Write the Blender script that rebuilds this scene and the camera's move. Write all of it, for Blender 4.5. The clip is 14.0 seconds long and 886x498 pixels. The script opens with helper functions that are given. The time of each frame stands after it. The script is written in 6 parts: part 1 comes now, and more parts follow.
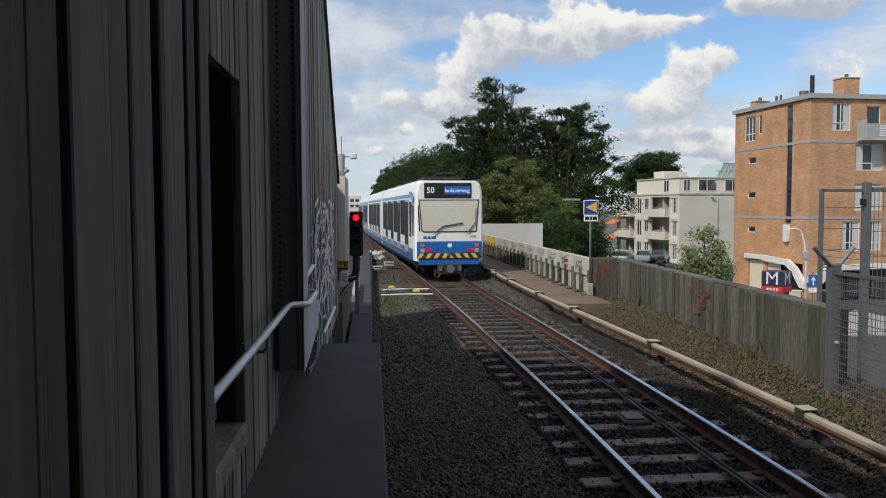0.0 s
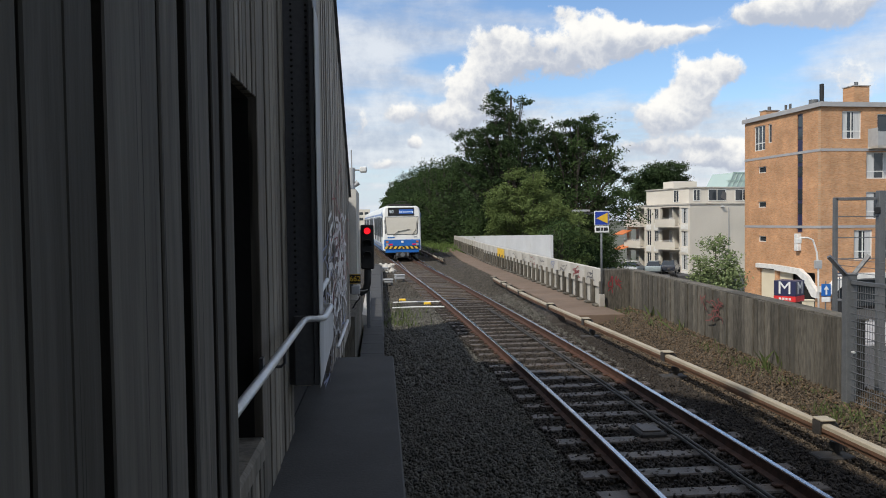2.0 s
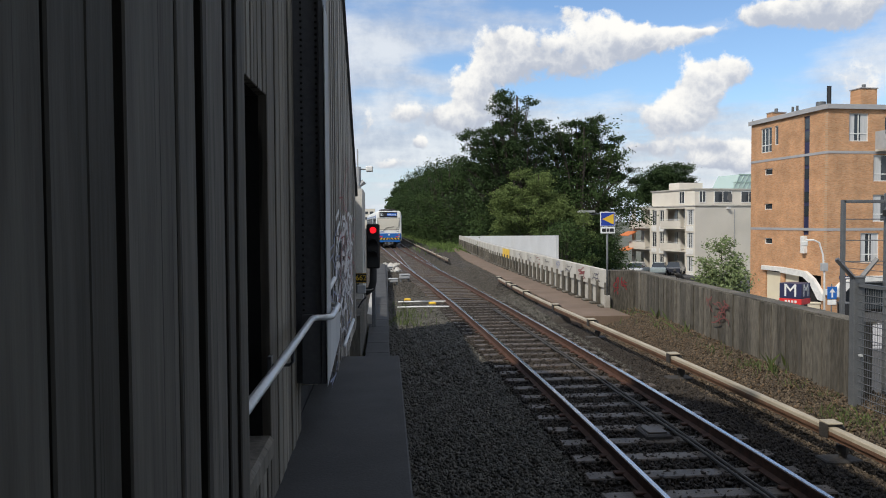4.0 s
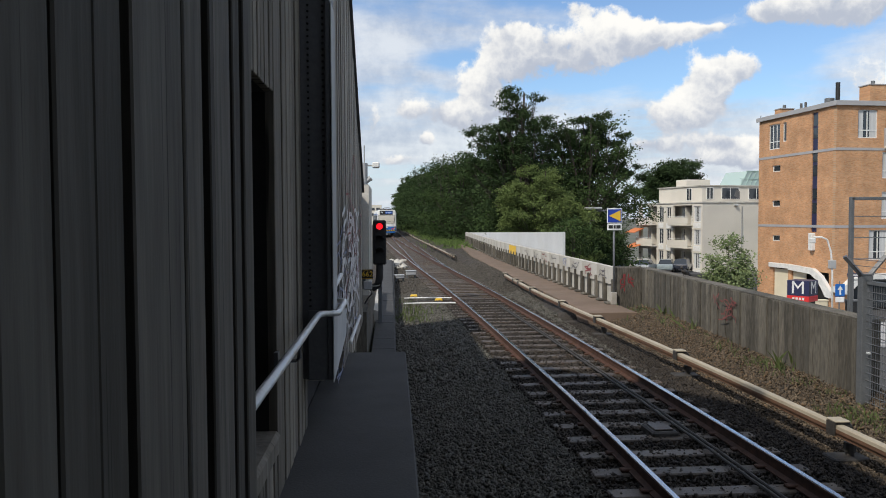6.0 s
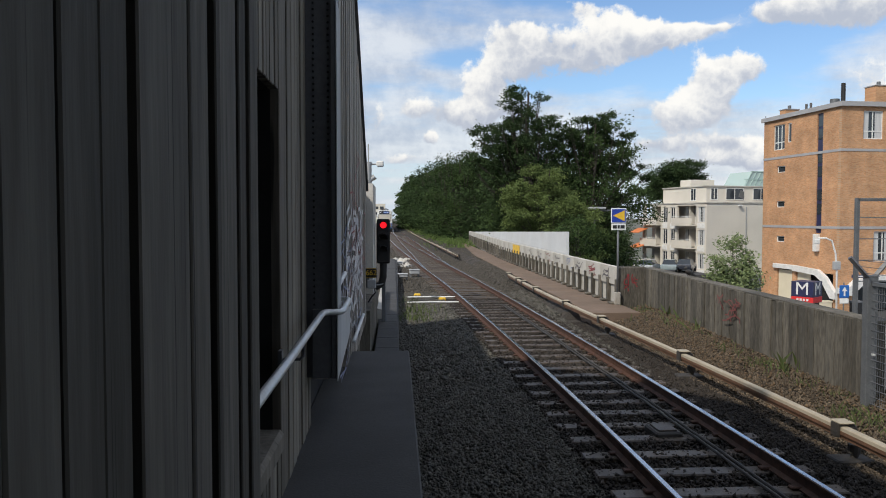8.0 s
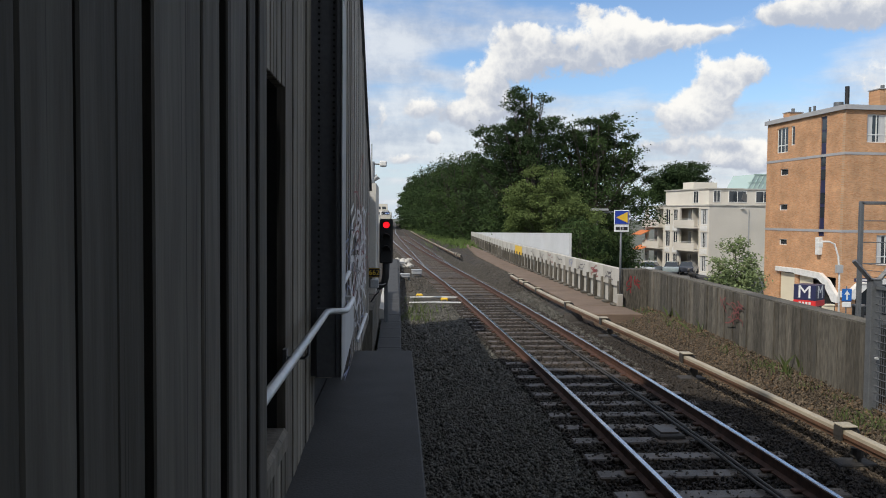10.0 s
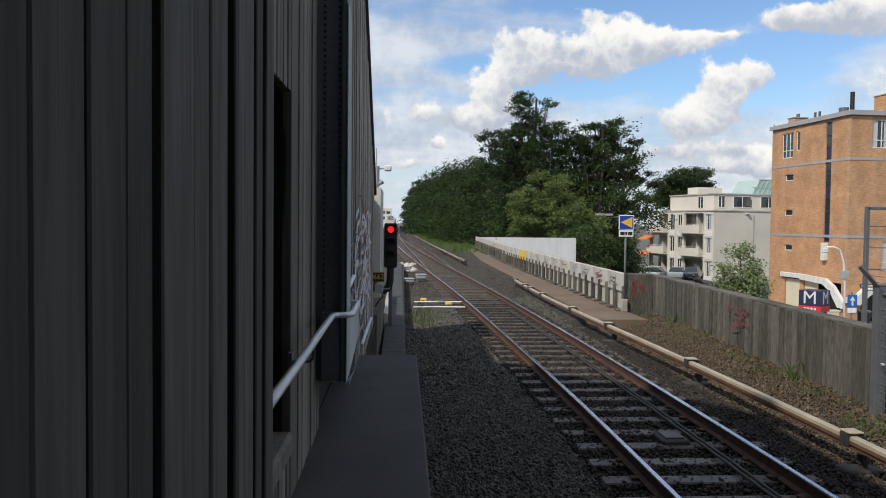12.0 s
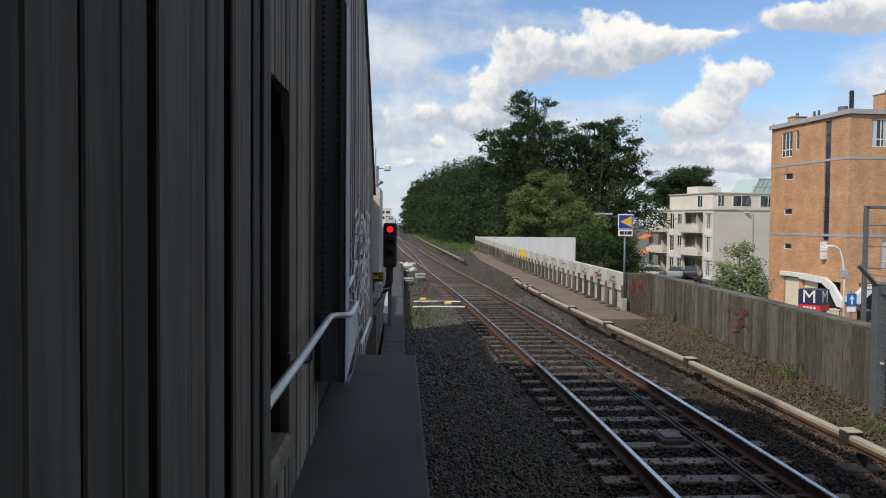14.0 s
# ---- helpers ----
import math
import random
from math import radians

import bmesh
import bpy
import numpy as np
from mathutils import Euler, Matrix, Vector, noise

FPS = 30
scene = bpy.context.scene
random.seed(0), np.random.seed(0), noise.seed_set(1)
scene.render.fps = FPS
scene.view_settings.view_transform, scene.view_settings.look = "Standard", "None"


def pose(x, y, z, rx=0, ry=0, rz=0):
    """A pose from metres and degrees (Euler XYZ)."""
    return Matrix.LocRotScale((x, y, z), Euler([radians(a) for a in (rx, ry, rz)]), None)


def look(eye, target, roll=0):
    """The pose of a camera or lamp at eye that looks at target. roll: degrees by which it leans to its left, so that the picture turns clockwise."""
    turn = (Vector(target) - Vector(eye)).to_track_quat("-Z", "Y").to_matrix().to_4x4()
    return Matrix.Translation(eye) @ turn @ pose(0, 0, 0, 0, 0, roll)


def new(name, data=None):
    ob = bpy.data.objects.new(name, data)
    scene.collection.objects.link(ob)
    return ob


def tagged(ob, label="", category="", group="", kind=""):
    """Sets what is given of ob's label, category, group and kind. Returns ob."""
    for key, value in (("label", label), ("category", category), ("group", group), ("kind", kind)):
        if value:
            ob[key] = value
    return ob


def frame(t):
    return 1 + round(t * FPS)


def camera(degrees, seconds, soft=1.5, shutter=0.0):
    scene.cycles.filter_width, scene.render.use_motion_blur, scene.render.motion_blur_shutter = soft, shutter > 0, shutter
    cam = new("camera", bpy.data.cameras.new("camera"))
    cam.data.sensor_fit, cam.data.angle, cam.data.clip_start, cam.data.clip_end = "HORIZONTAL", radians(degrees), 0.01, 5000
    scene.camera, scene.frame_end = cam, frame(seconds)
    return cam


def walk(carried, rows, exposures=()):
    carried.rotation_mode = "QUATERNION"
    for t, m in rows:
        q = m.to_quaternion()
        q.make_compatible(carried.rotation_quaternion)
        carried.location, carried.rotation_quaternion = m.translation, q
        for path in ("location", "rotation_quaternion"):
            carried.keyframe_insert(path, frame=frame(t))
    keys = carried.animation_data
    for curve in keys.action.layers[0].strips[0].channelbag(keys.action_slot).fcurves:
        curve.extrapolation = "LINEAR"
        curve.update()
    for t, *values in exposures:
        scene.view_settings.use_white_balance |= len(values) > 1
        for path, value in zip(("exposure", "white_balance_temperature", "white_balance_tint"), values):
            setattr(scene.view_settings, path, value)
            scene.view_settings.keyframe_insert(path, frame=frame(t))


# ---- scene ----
cam = camera(59.77, 14.0, soft=1.0)
PATH = [
    (0.0, look((0.089, -0.038, 2.585), (0.9997, 9.9063, 2.0632), -0.19)),
    (0.5, look((0.097, -0.041, 2.588), (0.9308, 9.9127, 2.1016), -0.50)),
    (1.0, look((0.088, -0.037, 2.589), (0.9047, 9.9200, 2.1625), -0.76)),
    (1.5, look((0.069, -0.028, 2.589), (0.8561, 9.9334, 2.2043), -0.70)),
    (2.0, look((0.049, -0.028, 2.590), (0.8406, 9.9336, 2.2279), -0.73)),
    (2.5, look((0.033, -0.021, 2.590), (0.8139, 9.9420, 2.2181), -0.69)),
    (3.0, look((0.025, -0.019, 2.589), (0.8078, 9.9433, 2.2268), -0.44)),
    (5.5, look((0.027, -0.020, 2.588), (0.6894, 9.9502, 2.1938), -0.29)),
    (6.0, look((0.026, -0.019, 2.589), (0.6738, 9.9519, 2.1787), -0.22)),
    (6.5, look((0.027, -0.020, 2.589), (0.6435, 9.9532, 2.1848), -0.19)),
    (7.0, look((0.026, -0.012, 2.589), (0.6218, 9.9622, 2.1774), -0.14)),
    (7.5, look((0.022, -0.009, 2.588), (0.6203, 9.9643, 2.1701), -0.05)),
    (8.0, look((0.020, -0.007, 2.588), (0.6231, 9.9663, 2.1660), 0.07)),
    (10.5, look((-0.003, -0.002, 2.581), (0.5652, 9.9733, 2.1710), 0.59)),
    (11.0, look((-0.006, -0.001, 2.580), (0.5526, 9.9759, 2.1976), 0.67)),
    (11.5, look((-0.009, -0.008, 2.579), (0.5302, 9.9708, 2.2119), 0.67)),
    (12.0, look((-0.006, -0.001, 2.579), (0.5178, 9.9793, 2.2239), 0.63)),
    (12.5, look((-0.005, -0.005, 2.582), (0.5161, 9.9748, 2.2268), 0.60)),
    (13.0, look((-0.002, -0.008, 2.581), (0.5158, 9.9720, 2.2214), 0.53)),
    (13.5, look((-0.001, 0.001, 2.581), (0.5181, 9.9808, 2.2200), 0.53)),
    (14.0, look((-0.000, 0.000, 2.583), (0.5294, 9.9795, 2.2222), 0.53)),
]
walk(cam, PATH, exposures=[(0.0, -0.17, 6820, 9), (0.5, -0.12, 6820, 9), (1.5, 0.0, 6820, 9), (7.0, -0.02, 6820, 9), (14.0, -0.05, 6820, 9)])

# ---------------- world, sun ----------------
SUN_EL, SUN_AZ = radians(44.5), radians(229)   # sun behind the camera, to its left


def build_world():
    w = bpy.data.worlds.new("sky_world")
    scene.world = w
    w.use_nodes = True
    nt = w.node_tree
    nt.nodes.clear()
    N = nt.nodes.new
    L = nt.links.new

    def math_node(op, a, b=None, c=None, clamp=False):
        n = N("ShaderNodeMath")
        n.operation, n.use_clamp = op, clamp
        for k, val in enumerate((a, b, c)):
            if val is None:
                continue
            if isinstance(val, (int, float)):
                n.inputs[k].default_value = val
            else:
                L(val, n.inputs[k])
        return n.outputs[0]

    out, bg = N("ShaderNodeOutputWorld"), N("ShaderNodeBackground")
    sky = N("ShaderNodeTexSky")
    sky.sky_type, sky.sun_disc = "NISHITA", False
    sky.sun_elevation, sky.sun_rotation = SUN_EL, SUN_AZ
    sky.air_density, sky.dust_density = 1.0, 0.6
    tc = N("ShaderNodeTexCoord")
    d = tc.outputs["Generated"]
    dz = N("ShaderNodeSeparateXYZ")
    L(d, dz.inputs[0])

    def noise_tex(scale, detail, rough, vec, lac=2.1):
        n = N("ShaderNodeTexNoise")
        n.inputs["Scale"].default_value, n.inputs["Detail"].default_value = scale, detail
        n.inputs["Roughness"].default_value, n.inputs["Lacunarity"].default_value = rough, lac
        L(vec, n.inputs["Vector"])
        return n

    def step(val, lo, hi):
        r = N("ShaderNodeMapRange")
        r.interpolation_type = "SMOOTHSTEP"
        r.inputs["From Min"].default_value, r.inputs["From Max"].default_value = lo, hi
        L(val, r.inputs["Value"])
        return r.outputs[0]

    def blend(fac, a, b):
        m = N("ShaderNodeMix")
        m.data_type = "RGBA"
        L(fac, m.inputs["Factor"])
        for val, sock in ((a, m.inputs["A"]), (b, m.inputs["B"])):
            if isinstance(val, tuple):
                sock.default_value = (*val, 1)
            else:
                L(val, sock)
        return m.outputs["Result"]

    # bearing and height, gently warped so that the heaps billow
    nz = noise_tex(7.0, 3.0, 0.5, d)
    mad = N("ShaderNodeVectorMath")
    mad.operation = "MULTIPLY_ADD"
    L(nz.outputs["Color"], mad.inputs[0])
    mad.inputs[1].default_value = (0.055, 0.055, 0.045)
    sub = N("ShaderNodeVectorMath")
    sub.operation = "SUBTRACT"
    L(d, sub.inputs[0])
    sub.inputs[1].default_value = (0.0275, 0.0275, 0.0225)
    L(sub.outputs[0], mad.inputs[2])
    sep = N("ShaderNodeSeparateXYZ")
    L(mad.outputs[0], sep.inputs[0])
    sx, sy, sz = sep.outputs
    u = math_node("ARCTAN2", sx, sy)
    v = math_node("ARCSINE", sz)

    def blobs(rows):
        total = height = None
        for u0, v0, su, sv, amp in rows:
            a = math_node("MULTIPLY", math_node("SUBTRACT", u, u0), 1 / su)
            b = math_node("MULTIPLY", math_node("SUBTRACT", v, v0), 1 / sv)
            r = math_node("ADD", math_node("MULTIPLY", a, a), math_node("MULTIPLY", b, b))
            g = math_node("MULTIPLY", math_node("EXPONENT", math_node("MULTIPLY", r, -1.0)), amp)
            h = math_node("MULTIPLY", g, b)
            total = g if total is None else math_node("ADD", total, g)
            height = h if height is None else math_node("ADD", height, h)
        return total, math_node("DIVIDE", height, math_node("ADD", total, 0.05))

    # sheets of cloud seen edge-on towards the horizon
    plane = N("ShaderNodeVectorMath")
    plane.operation = "DIVIDE"
    L(d, plane.inputs[0])
    cz = N("ShaderNodeCombineXYZ")
    low = math_node("ADD", math_node("MAXIMUM", dz.outputs[2], 0.0), 0.10)
    for k in range(3):
        L(low, cz.inputs[k])
    L(cz.outputs[0], plane.inputs[1])
    flat = noise_tex(1.15, 9.0, 0.58, plane.outputs[0])
    fine = noise_tex(15.0, 9.0, 0.62, d)
    mid = noise_tex(26.0, 5.0, 0.55, d)
    heap, tall = blobs(CLOUD_HEAPS)
    veil_shape, _ = blobs(CLOUD_VEILS)
    clear, _ = blobs(CLOUD_CLEAR)
    veil = math_node("ADD", flat.outputs[0], math_node("MULTIPLY", veil_shape, 0.22))
    veil = math_node("SUBTRACT", veil, math_node("MULTIPLY", clear, 0.20))
    veil_f = math_node("MULTIPLY", step(veil, 0.42, 0.74), 0.85)
    # broken cloud added round the unseen rest of the sky, to whiten the ambient light
    side = step(math_node("ABSOLUTE", math_node("ARCTAN2", math_node("SUBTRACT", dz.outputs[0], 0.12), dz.outputs[1])), 0.75, 1.1)
    over = step(dz.outputs[2], 0.32, 0.45)
    heap = math_node("MULTIPLY", heap, math_node("SUBTRACT", 1.0, math_node("MULTIPLY", side, 0.3)))
    heap = math_node("ADD", math_node("MINIMUM", heap, 1.0), math_node("MULTIPLY", math_node("MAXIMUM", side, over), CLOUD_REST))
    ridge = math_node("ABSOLUTE", math_node("SUBTRACT", mid.outputs[0], 0.5))
    puff = math_node("ADD", math_node("MULTIPLY", math_node("SUBTRACT", fine.outputs[0], 0.5), 1.7), math_node("MULTIPLY", math_node("SUBTRACT", 0.09, ridge), 1.3))
    dens = math_node("ADD", heap, puff)
    heap_f = step(dens, 0.46, 0.78)
    light = math_node("ADD", math_node("MULTIPLY", tall, 0.75), math_node("MULTIPLY", math_node("SUBTRACT", 0.09, ridge), 2.6))
    light = math_node("ADD", light, math_node("MULTIPLY", math_node("SUBTRACT", fine.outputs[0], 0.5), 1.6))
    lit = step(light, -0.45, 0.70)
    heap_col = blend(lit, (4.9, 5.5, 6.8), (9.9, 10.0, 10.1))
    veil_col = blend(step(math_node("ADD", fine.outputs[0], math_node("MULTIPLY", flat.outputs[0], 0.5)), 0.55, 0.95), (4.8, 5.5, 6.9), (8.0, 8.5, 9.3))
    gain = N("ShaderNodeMix")
    gain.data_type, gain.blend_type = "RGBA", "MULTIPLY"
    gain.inputs["Factor"].default_value = 1.0
    L(sky.outputs[0], gain.inputs["A"])
    gain.inputs["B"].default_value = SKY_GAIN
    # pale haze towards the horizon
    haze = blend(step(dz.outputs[2], 0.16, -0.02), gain.outputs["Result"], (6.3, 7.3, 8.7))
    col = blend(veil_f, haze, veil_col)
    col = blend(heap_f, col, heap_col)
    L(col, bg.inputs["Color"])
    bg.inputs["Strength"].default_value = SKY_STRENGTH
    L(bg.outputs[0], out.inputs["Surface"])
    sun = new("sun", bpy.data.lights.new("sun", "SUN"))
    sun.data.energy, sun.data.angle, sun.data.color = SUN_STRENGTH, radians(1.2), (1.0, 0.95, 0.87)
    way = Vector((math.sin(SUN_AZ) * math.cos(SUN_EL), math.cos(SUN_AZ) * math.cos(SUN_EL), math.sin(SUN_EL)))
    sun.matrix_world = look(way * 100, (0, 0, 0))


# cover of the unseen cloud, set by how white the shade should be
CLOUD_REST = 0.57
SKY_STRENGTH, SUN_STRENGTH = 0.1, 3.6
SKY_GAIN = (1.10, 1.32, 1.60, 1)
# clouds as heaps: bearing, height, half widths (radians), density
CLOUD_HEAPS = [
    (0.073, 0.134, 0.035, 0.017, 0.9), (0.112, 0.163, 0.032, 0.032, 1.0), (0.155, 0.224, 0.043, 0.032, 0.9), (0.171, 0.189, 0.046, 0.029, 0.9), (0.147, 0.139, 0.046, 0.017, 0.7),
    (0.243, 0.199, 0.043, 0.030, 1.0), (0.290, 0.225, 0.038, 0.026, 1.0), (0.331, 0.217, 0.036, 0.020, 1.0), (0.372, 0.226, 0.034, 0.010, 0.85), (0.400, 0.230, 0.020, 0.005, 0.45),
    (0.425, 0.180, 0.036, 0.017, 1.0), (0.396, 0.155, 0.030, 0.024, 1.0), (0.361, 0.126, 0.052, 0.022, 1.0), (0.410, 0.097, 0.023, 0.009, 0.9),
    (0.474, 0.243, 0.036, 0.013, 0.9), (0.520, 0.243, 0.060, 0.024, 0.9), (0.561, 0.241, 0.046, 0.023, 0.9), (0.565, 0.155, 0.036, 0.036, 0.5),
    (0.334, 0.092, 0.064, 0.013, 0.8), (0.411, 0.075, 0.052, 0.013, 0.8), (0.445, 0.083, 0.023, 0.021, 0.8), (0.044, 0.101, 0.012, 0.009, 1.0),
    (0.023, 0.132, 0.024, 0.014, 0.7), (-0.031, 0.123, 0.020, 0.023, 0.7), (0.004, 0.074, 0.041, 0.010, 0.7), (0.242, 0.254, 0.022, 0.014, 0.6)]
CLOUD_VEILS = [(0.008, 0.225, 0.150, 0.085, 0.9), (0.023, 0.172, 0.110, 0.020, 0.5), (0.560, 0.152, 0.060, 0.060, 0.8), (0.196, 0.115, 0.174, 0.032, 1.0), (0.0, 0.090, 0.2, 0.030, 1.0), (0.45, 0.07, 0.25, 0.04, 0.9)]
CLOUD_CLEAR = [(0.359, 0.181, 0.075, 0.036, 1.3), (0.479, 0.197, 0.062, 0.040, 1.4), (0.380, 0.252, 0.085, 0.014, 1.3), (0.082, 0.196, 0.045, 0.014, 0.9), (0.224, 0.168, 0.070, 0.012, 1.0), (0.068, 0.156, 0.035, 0.010, 0.8), (0.29, 0.27, 0.2, 0.016, 1.0)]
build_world()


# ---------------- materials ----------------
def mat(name, a, b=None, rough=0.8, scale=3.0, fine=40.0, bump=0.25, metal=0.0, spread=0.5, stretch=(1, 1, 1), dirt=None, dirt_amt=0.0, random_amt=0.0, island=0.0, coat=0.0, bump_dist=0.01, cracks=0.0, spec=0.5):
    """Two colours mixed by a broad and a fine noise; dirt in patches; bump from the fine noise."""
    m = bpy.data.materials.new(name)
    m.use_nodes = True
    nt = m.node_tree
    bs = nt.nodes["Principled BSDF"]
    N, L = nt.nodes.new, nt.links.new
    b = b or tuple(c * 0.75 for c in a)
    tc, mp = N("ShaderNodeTexCoord"), N("ShaderNodeMapping")
    mp.inputs["Scale"].default_value = stretch
    L(tc.outputs["Object"], mp.inputs["Vector"])
    vec = mp.outputs[0]
    oi = N("ShaderNodeObjectInfo")
    if random_amt:
        ofs = N("ShaderNodeVectorMath")
        ofs.operation = "MULTIPLY_ADD"
        cmb = N("ShaderNodeCombineXYZ")
        for k in range(3):
            L(oi.outputs["Random"], cmb.inputs[k])
        L(cmb.outputs[0], ofs.inputs[0])
        ofs.inputs[1].default_value = (37, 53, 71)
        L(vec, ofs.inputs[2])
        vec = ofs.outputs[0]
    n1, n2 = N("ShaderNodeTexNoise"), N("ShaderNodeTexNoise")
    n1.inputs["Scale"].default_value, n1.inputs["Detail"].default_value = scale, 6
    n2.inputs["Scale"].default_value, n2.inputs["Detail"].default_value = fine, 5
    L(vec, n1.inputs["Vector"])
    L(vec, n2.inputs["Vector"])
    add = N("ShaderNodeMath")
    add.operation = "ADD"
    L(n1.outputs[0], add.inputs[0])
    L(n2.outputs[0], add.inputs[1])
    mr = N("ShaderNodeMapRange")
    mr.inputs["From Min"].default_value, mr.inputs["From Max"].default_value = 1 - 0.5 * spread, 1 + 0.5 * spread
    L(add.outputs[0], mr.inputs["Value"])
    mix = N("ShaderNodeMix")
    mix.data_type = "RGBA"
    L(mr.outputs[0], mix.inputs["Factor"])
    mix.inputs["A"].default_value, mix.inputs["B"].default_value = (*a, 1), (*b, 1)
    col = mix.outputs["Result"]
    if dirt:
        n3 = N("ShaderNodeTexNoise")
        n3.inputs["Scale"].default_value, n3.inputs["Detail"].default_value = scale * 0.6, 8
        L(vec, n3.inputs["Vector"])
        r3 = N("ShaderNodeMapRange")
        r3.inputs["From Min"].default_value, r3.inputs["From Max"].default_value = 0.5, 0.68
        r3.inputs["To Max"].default_value = dirt_amt
        L(n3.outputs[0], r3.inputs["Value"])
        mx = N("ShaderNodeMix")
        mx.data_type = "RGBA"
        L(r3.outputs[0], mx.inputs["Factor"])
        L(col, mx.inputs["A"])
        mx.inputs["B"].default_value = (*dirt, 1)
        col = mx.outputs["Result"]
    if cracks:
        # thin dark splits along the grain
        cm = N("ShaderNodeMapping")
        cm.inputs["Scale"].default_value = (1, 12, 0.9)
        L(vec, cm.inputs["Vector"])
        n4 = N("ShaderNodeTexNoise")
        n4.inputs["Scale"].default_value, n4.inputs["Detail"].default_value = 7.0, 2
        L(cm.outputs[0], n4.inputs["Vector"])
        r4 = N("ShaderNodeMapRange")
        r4.inputs["From Min"].default_value, r4.inputs["From Max"].default_value = 0.655, 0.69
        r4.inputs["To Max"].default_value = cracks
        L(n4.outputs[0], r4.inputs["Value"])
        mc = N("ShaderNodeMix")
        mc.data_type = "RGBA"
        L(r4.outputs[0], mc.inputs["Factor"])
        L(col, mc.inputs["A"])
        mc.inputs["B"].default_value = (0.012, 0.011, 0.01, 1)
        col = mc.outputs["Result"]
    if random_amt or island:
        hv = N("ShaderNodeHueSaturation")
        src = oi.outputs["Random"]
        if island:
            src = N("ShaderNodeNewGeometry").outputs["Random Per Island"]
        amt = island or random_amt
        vr = N("ShaderNodeMapRange")
        vr.inputs["To Min"].default_value, vr.inputs["To Max"].default_value = 1 - amt, 1 + amt
        L(src, vr.inputs["Value"])
        L(vr.outputs[0], hv.inputs["Value"])
        L(col, hv.inputs["Color"])
        col = hv.outputs[0]
    L(col, bs.inputs["Base Color"])
    rr = N("ShaderNodeMapRange")
    rr.inputs["To Min"].default_value, rr.inputs["To Max"].default_value = max(0.03, rough - 0.12), min(1, rough + 0.1)
    L(n1.outputs[0], rr.inputs["Value"])
    L(rr.outputs[0], bs.inputs["Roughness"])
    bs.inputs["Metallic"].default_value = metal
    bs.inputs["Coat Weight"].default_value = coat
    bs.inputs["Specular IOR Level"].default_value = spec
    if bump:
        bp = N("ShaderNodeBump")
        bp.inputs["Strength"].default_value, bp.inputs["Distance"].default_value = bump, bump_dist
        L(n2.outputs[0], bp.inputs["Height"])
        L(bp.outputs[0], bs.inputs["Normal"])
    return m


def glow(name, col, strength):
    m = bpy.data.materials.new(name)
    m.use_nodes = True
    bs = m.node_tree.nodes["Principled BSDF"]
    bs.inputs["Base Color"].default_value = (*col, 1)
    bs.inputs["Emission Color"].default_value = (*col, 1)
    bs.inputs["Emission Strength"].default_value = strength
    return m


def glass(name, tint=(0.05, 0.06, 0.07), rough=0.05, gloss=0.6):
    """Window glass before a dark room."""
    m = bpy.data.materials.new(name)
    m.use_nodes = True
    bs = m.node_tree.nodes["Principled BSDF"]
    bs.inputs["Base Color"].default_value = (*tint, 1)
    bs.inputs["Roughness"].default_value = rough
    bs.inputs["IOR"].default_value = 1.5
    bs.inputs["Specular IOR Level"].default_value = gloss
    return m


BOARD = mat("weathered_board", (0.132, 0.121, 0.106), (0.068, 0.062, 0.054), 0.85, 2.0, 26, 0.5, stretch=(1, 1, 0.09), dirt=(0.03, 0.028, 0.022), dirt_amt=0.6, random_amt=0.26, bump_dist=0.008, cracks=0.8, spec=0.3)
# lighter copy of BOARD: the rear stretch's brightness is put into its colour
BOARD_REAR = mat("rear_board_lit", (0.225, 0.203, 0.170), (0.118, 0.106, 0.089), 0.85, 2.0, 26, 0.5, stretch=(1, 1, 0.09), dirt=(0.04, 0.036, 0.03), dirt_amt=0.6, random_amt=0.24, bump_dist=0.008, cracks=0.8, spec=0.3)
# enclosure's grey board; base colour raised to stand in for extra skylight
BOARD_GREY_LIT = mat("grey_board_lit", (0.40, 0.37, 0.33), (0.23, 0.21, 0.185), 0.85, 1.6, 22, 0.5, stretch=(1, 1, 0.1), dirt=(0.05, 0.045, 0.04), dirt_amt=0.6, random_amt=0.22, cracks=0.5, spec=0.3)
BOARD_PALE = mat("pale_plate", (0.50, 0.51, 0.52), (0.36, 0.37, 0.38), 0.8, 1.2, 20, 0.4, stretch=(1, 1, 0.12), dirt=(0.09, 0.085, 0.08), dirt_amt=0.6, random_amt=0.12)
# near-black: the shade of slots, recess and interiors is put into the colour
DARK = mat("shade_black", (0.012, 0.012, 0.012), rough=0.9)
DARKSTEEL = mat("dark_painted_steel", (0.085, 0.09, 0.10), (0.12, 0.125, 0.135), 0.5, 1.2, 30, 0.2)
LEDGE = mat("platform_slab", (0.050, 0.050, 0.051), (0.034, 0.034, 0.035), 0.85, 1.5, 60, 0.3, dirt=(0.03, 0.03, 0.03), dirt_amt=0.5)
GALV = mat("galvanised_steel", (0.66, 0.68, 0.69), (0.55, 0.57, 0.58), 0.38, 6, 60, 0.1, metal=0.35)
GALVDULL = mat("dull_galvanised", (0.17, 0.18, 0.19), (0.12, 0.128, 0.138), 0.6, 5, 60, 0.1, metal=0.4)
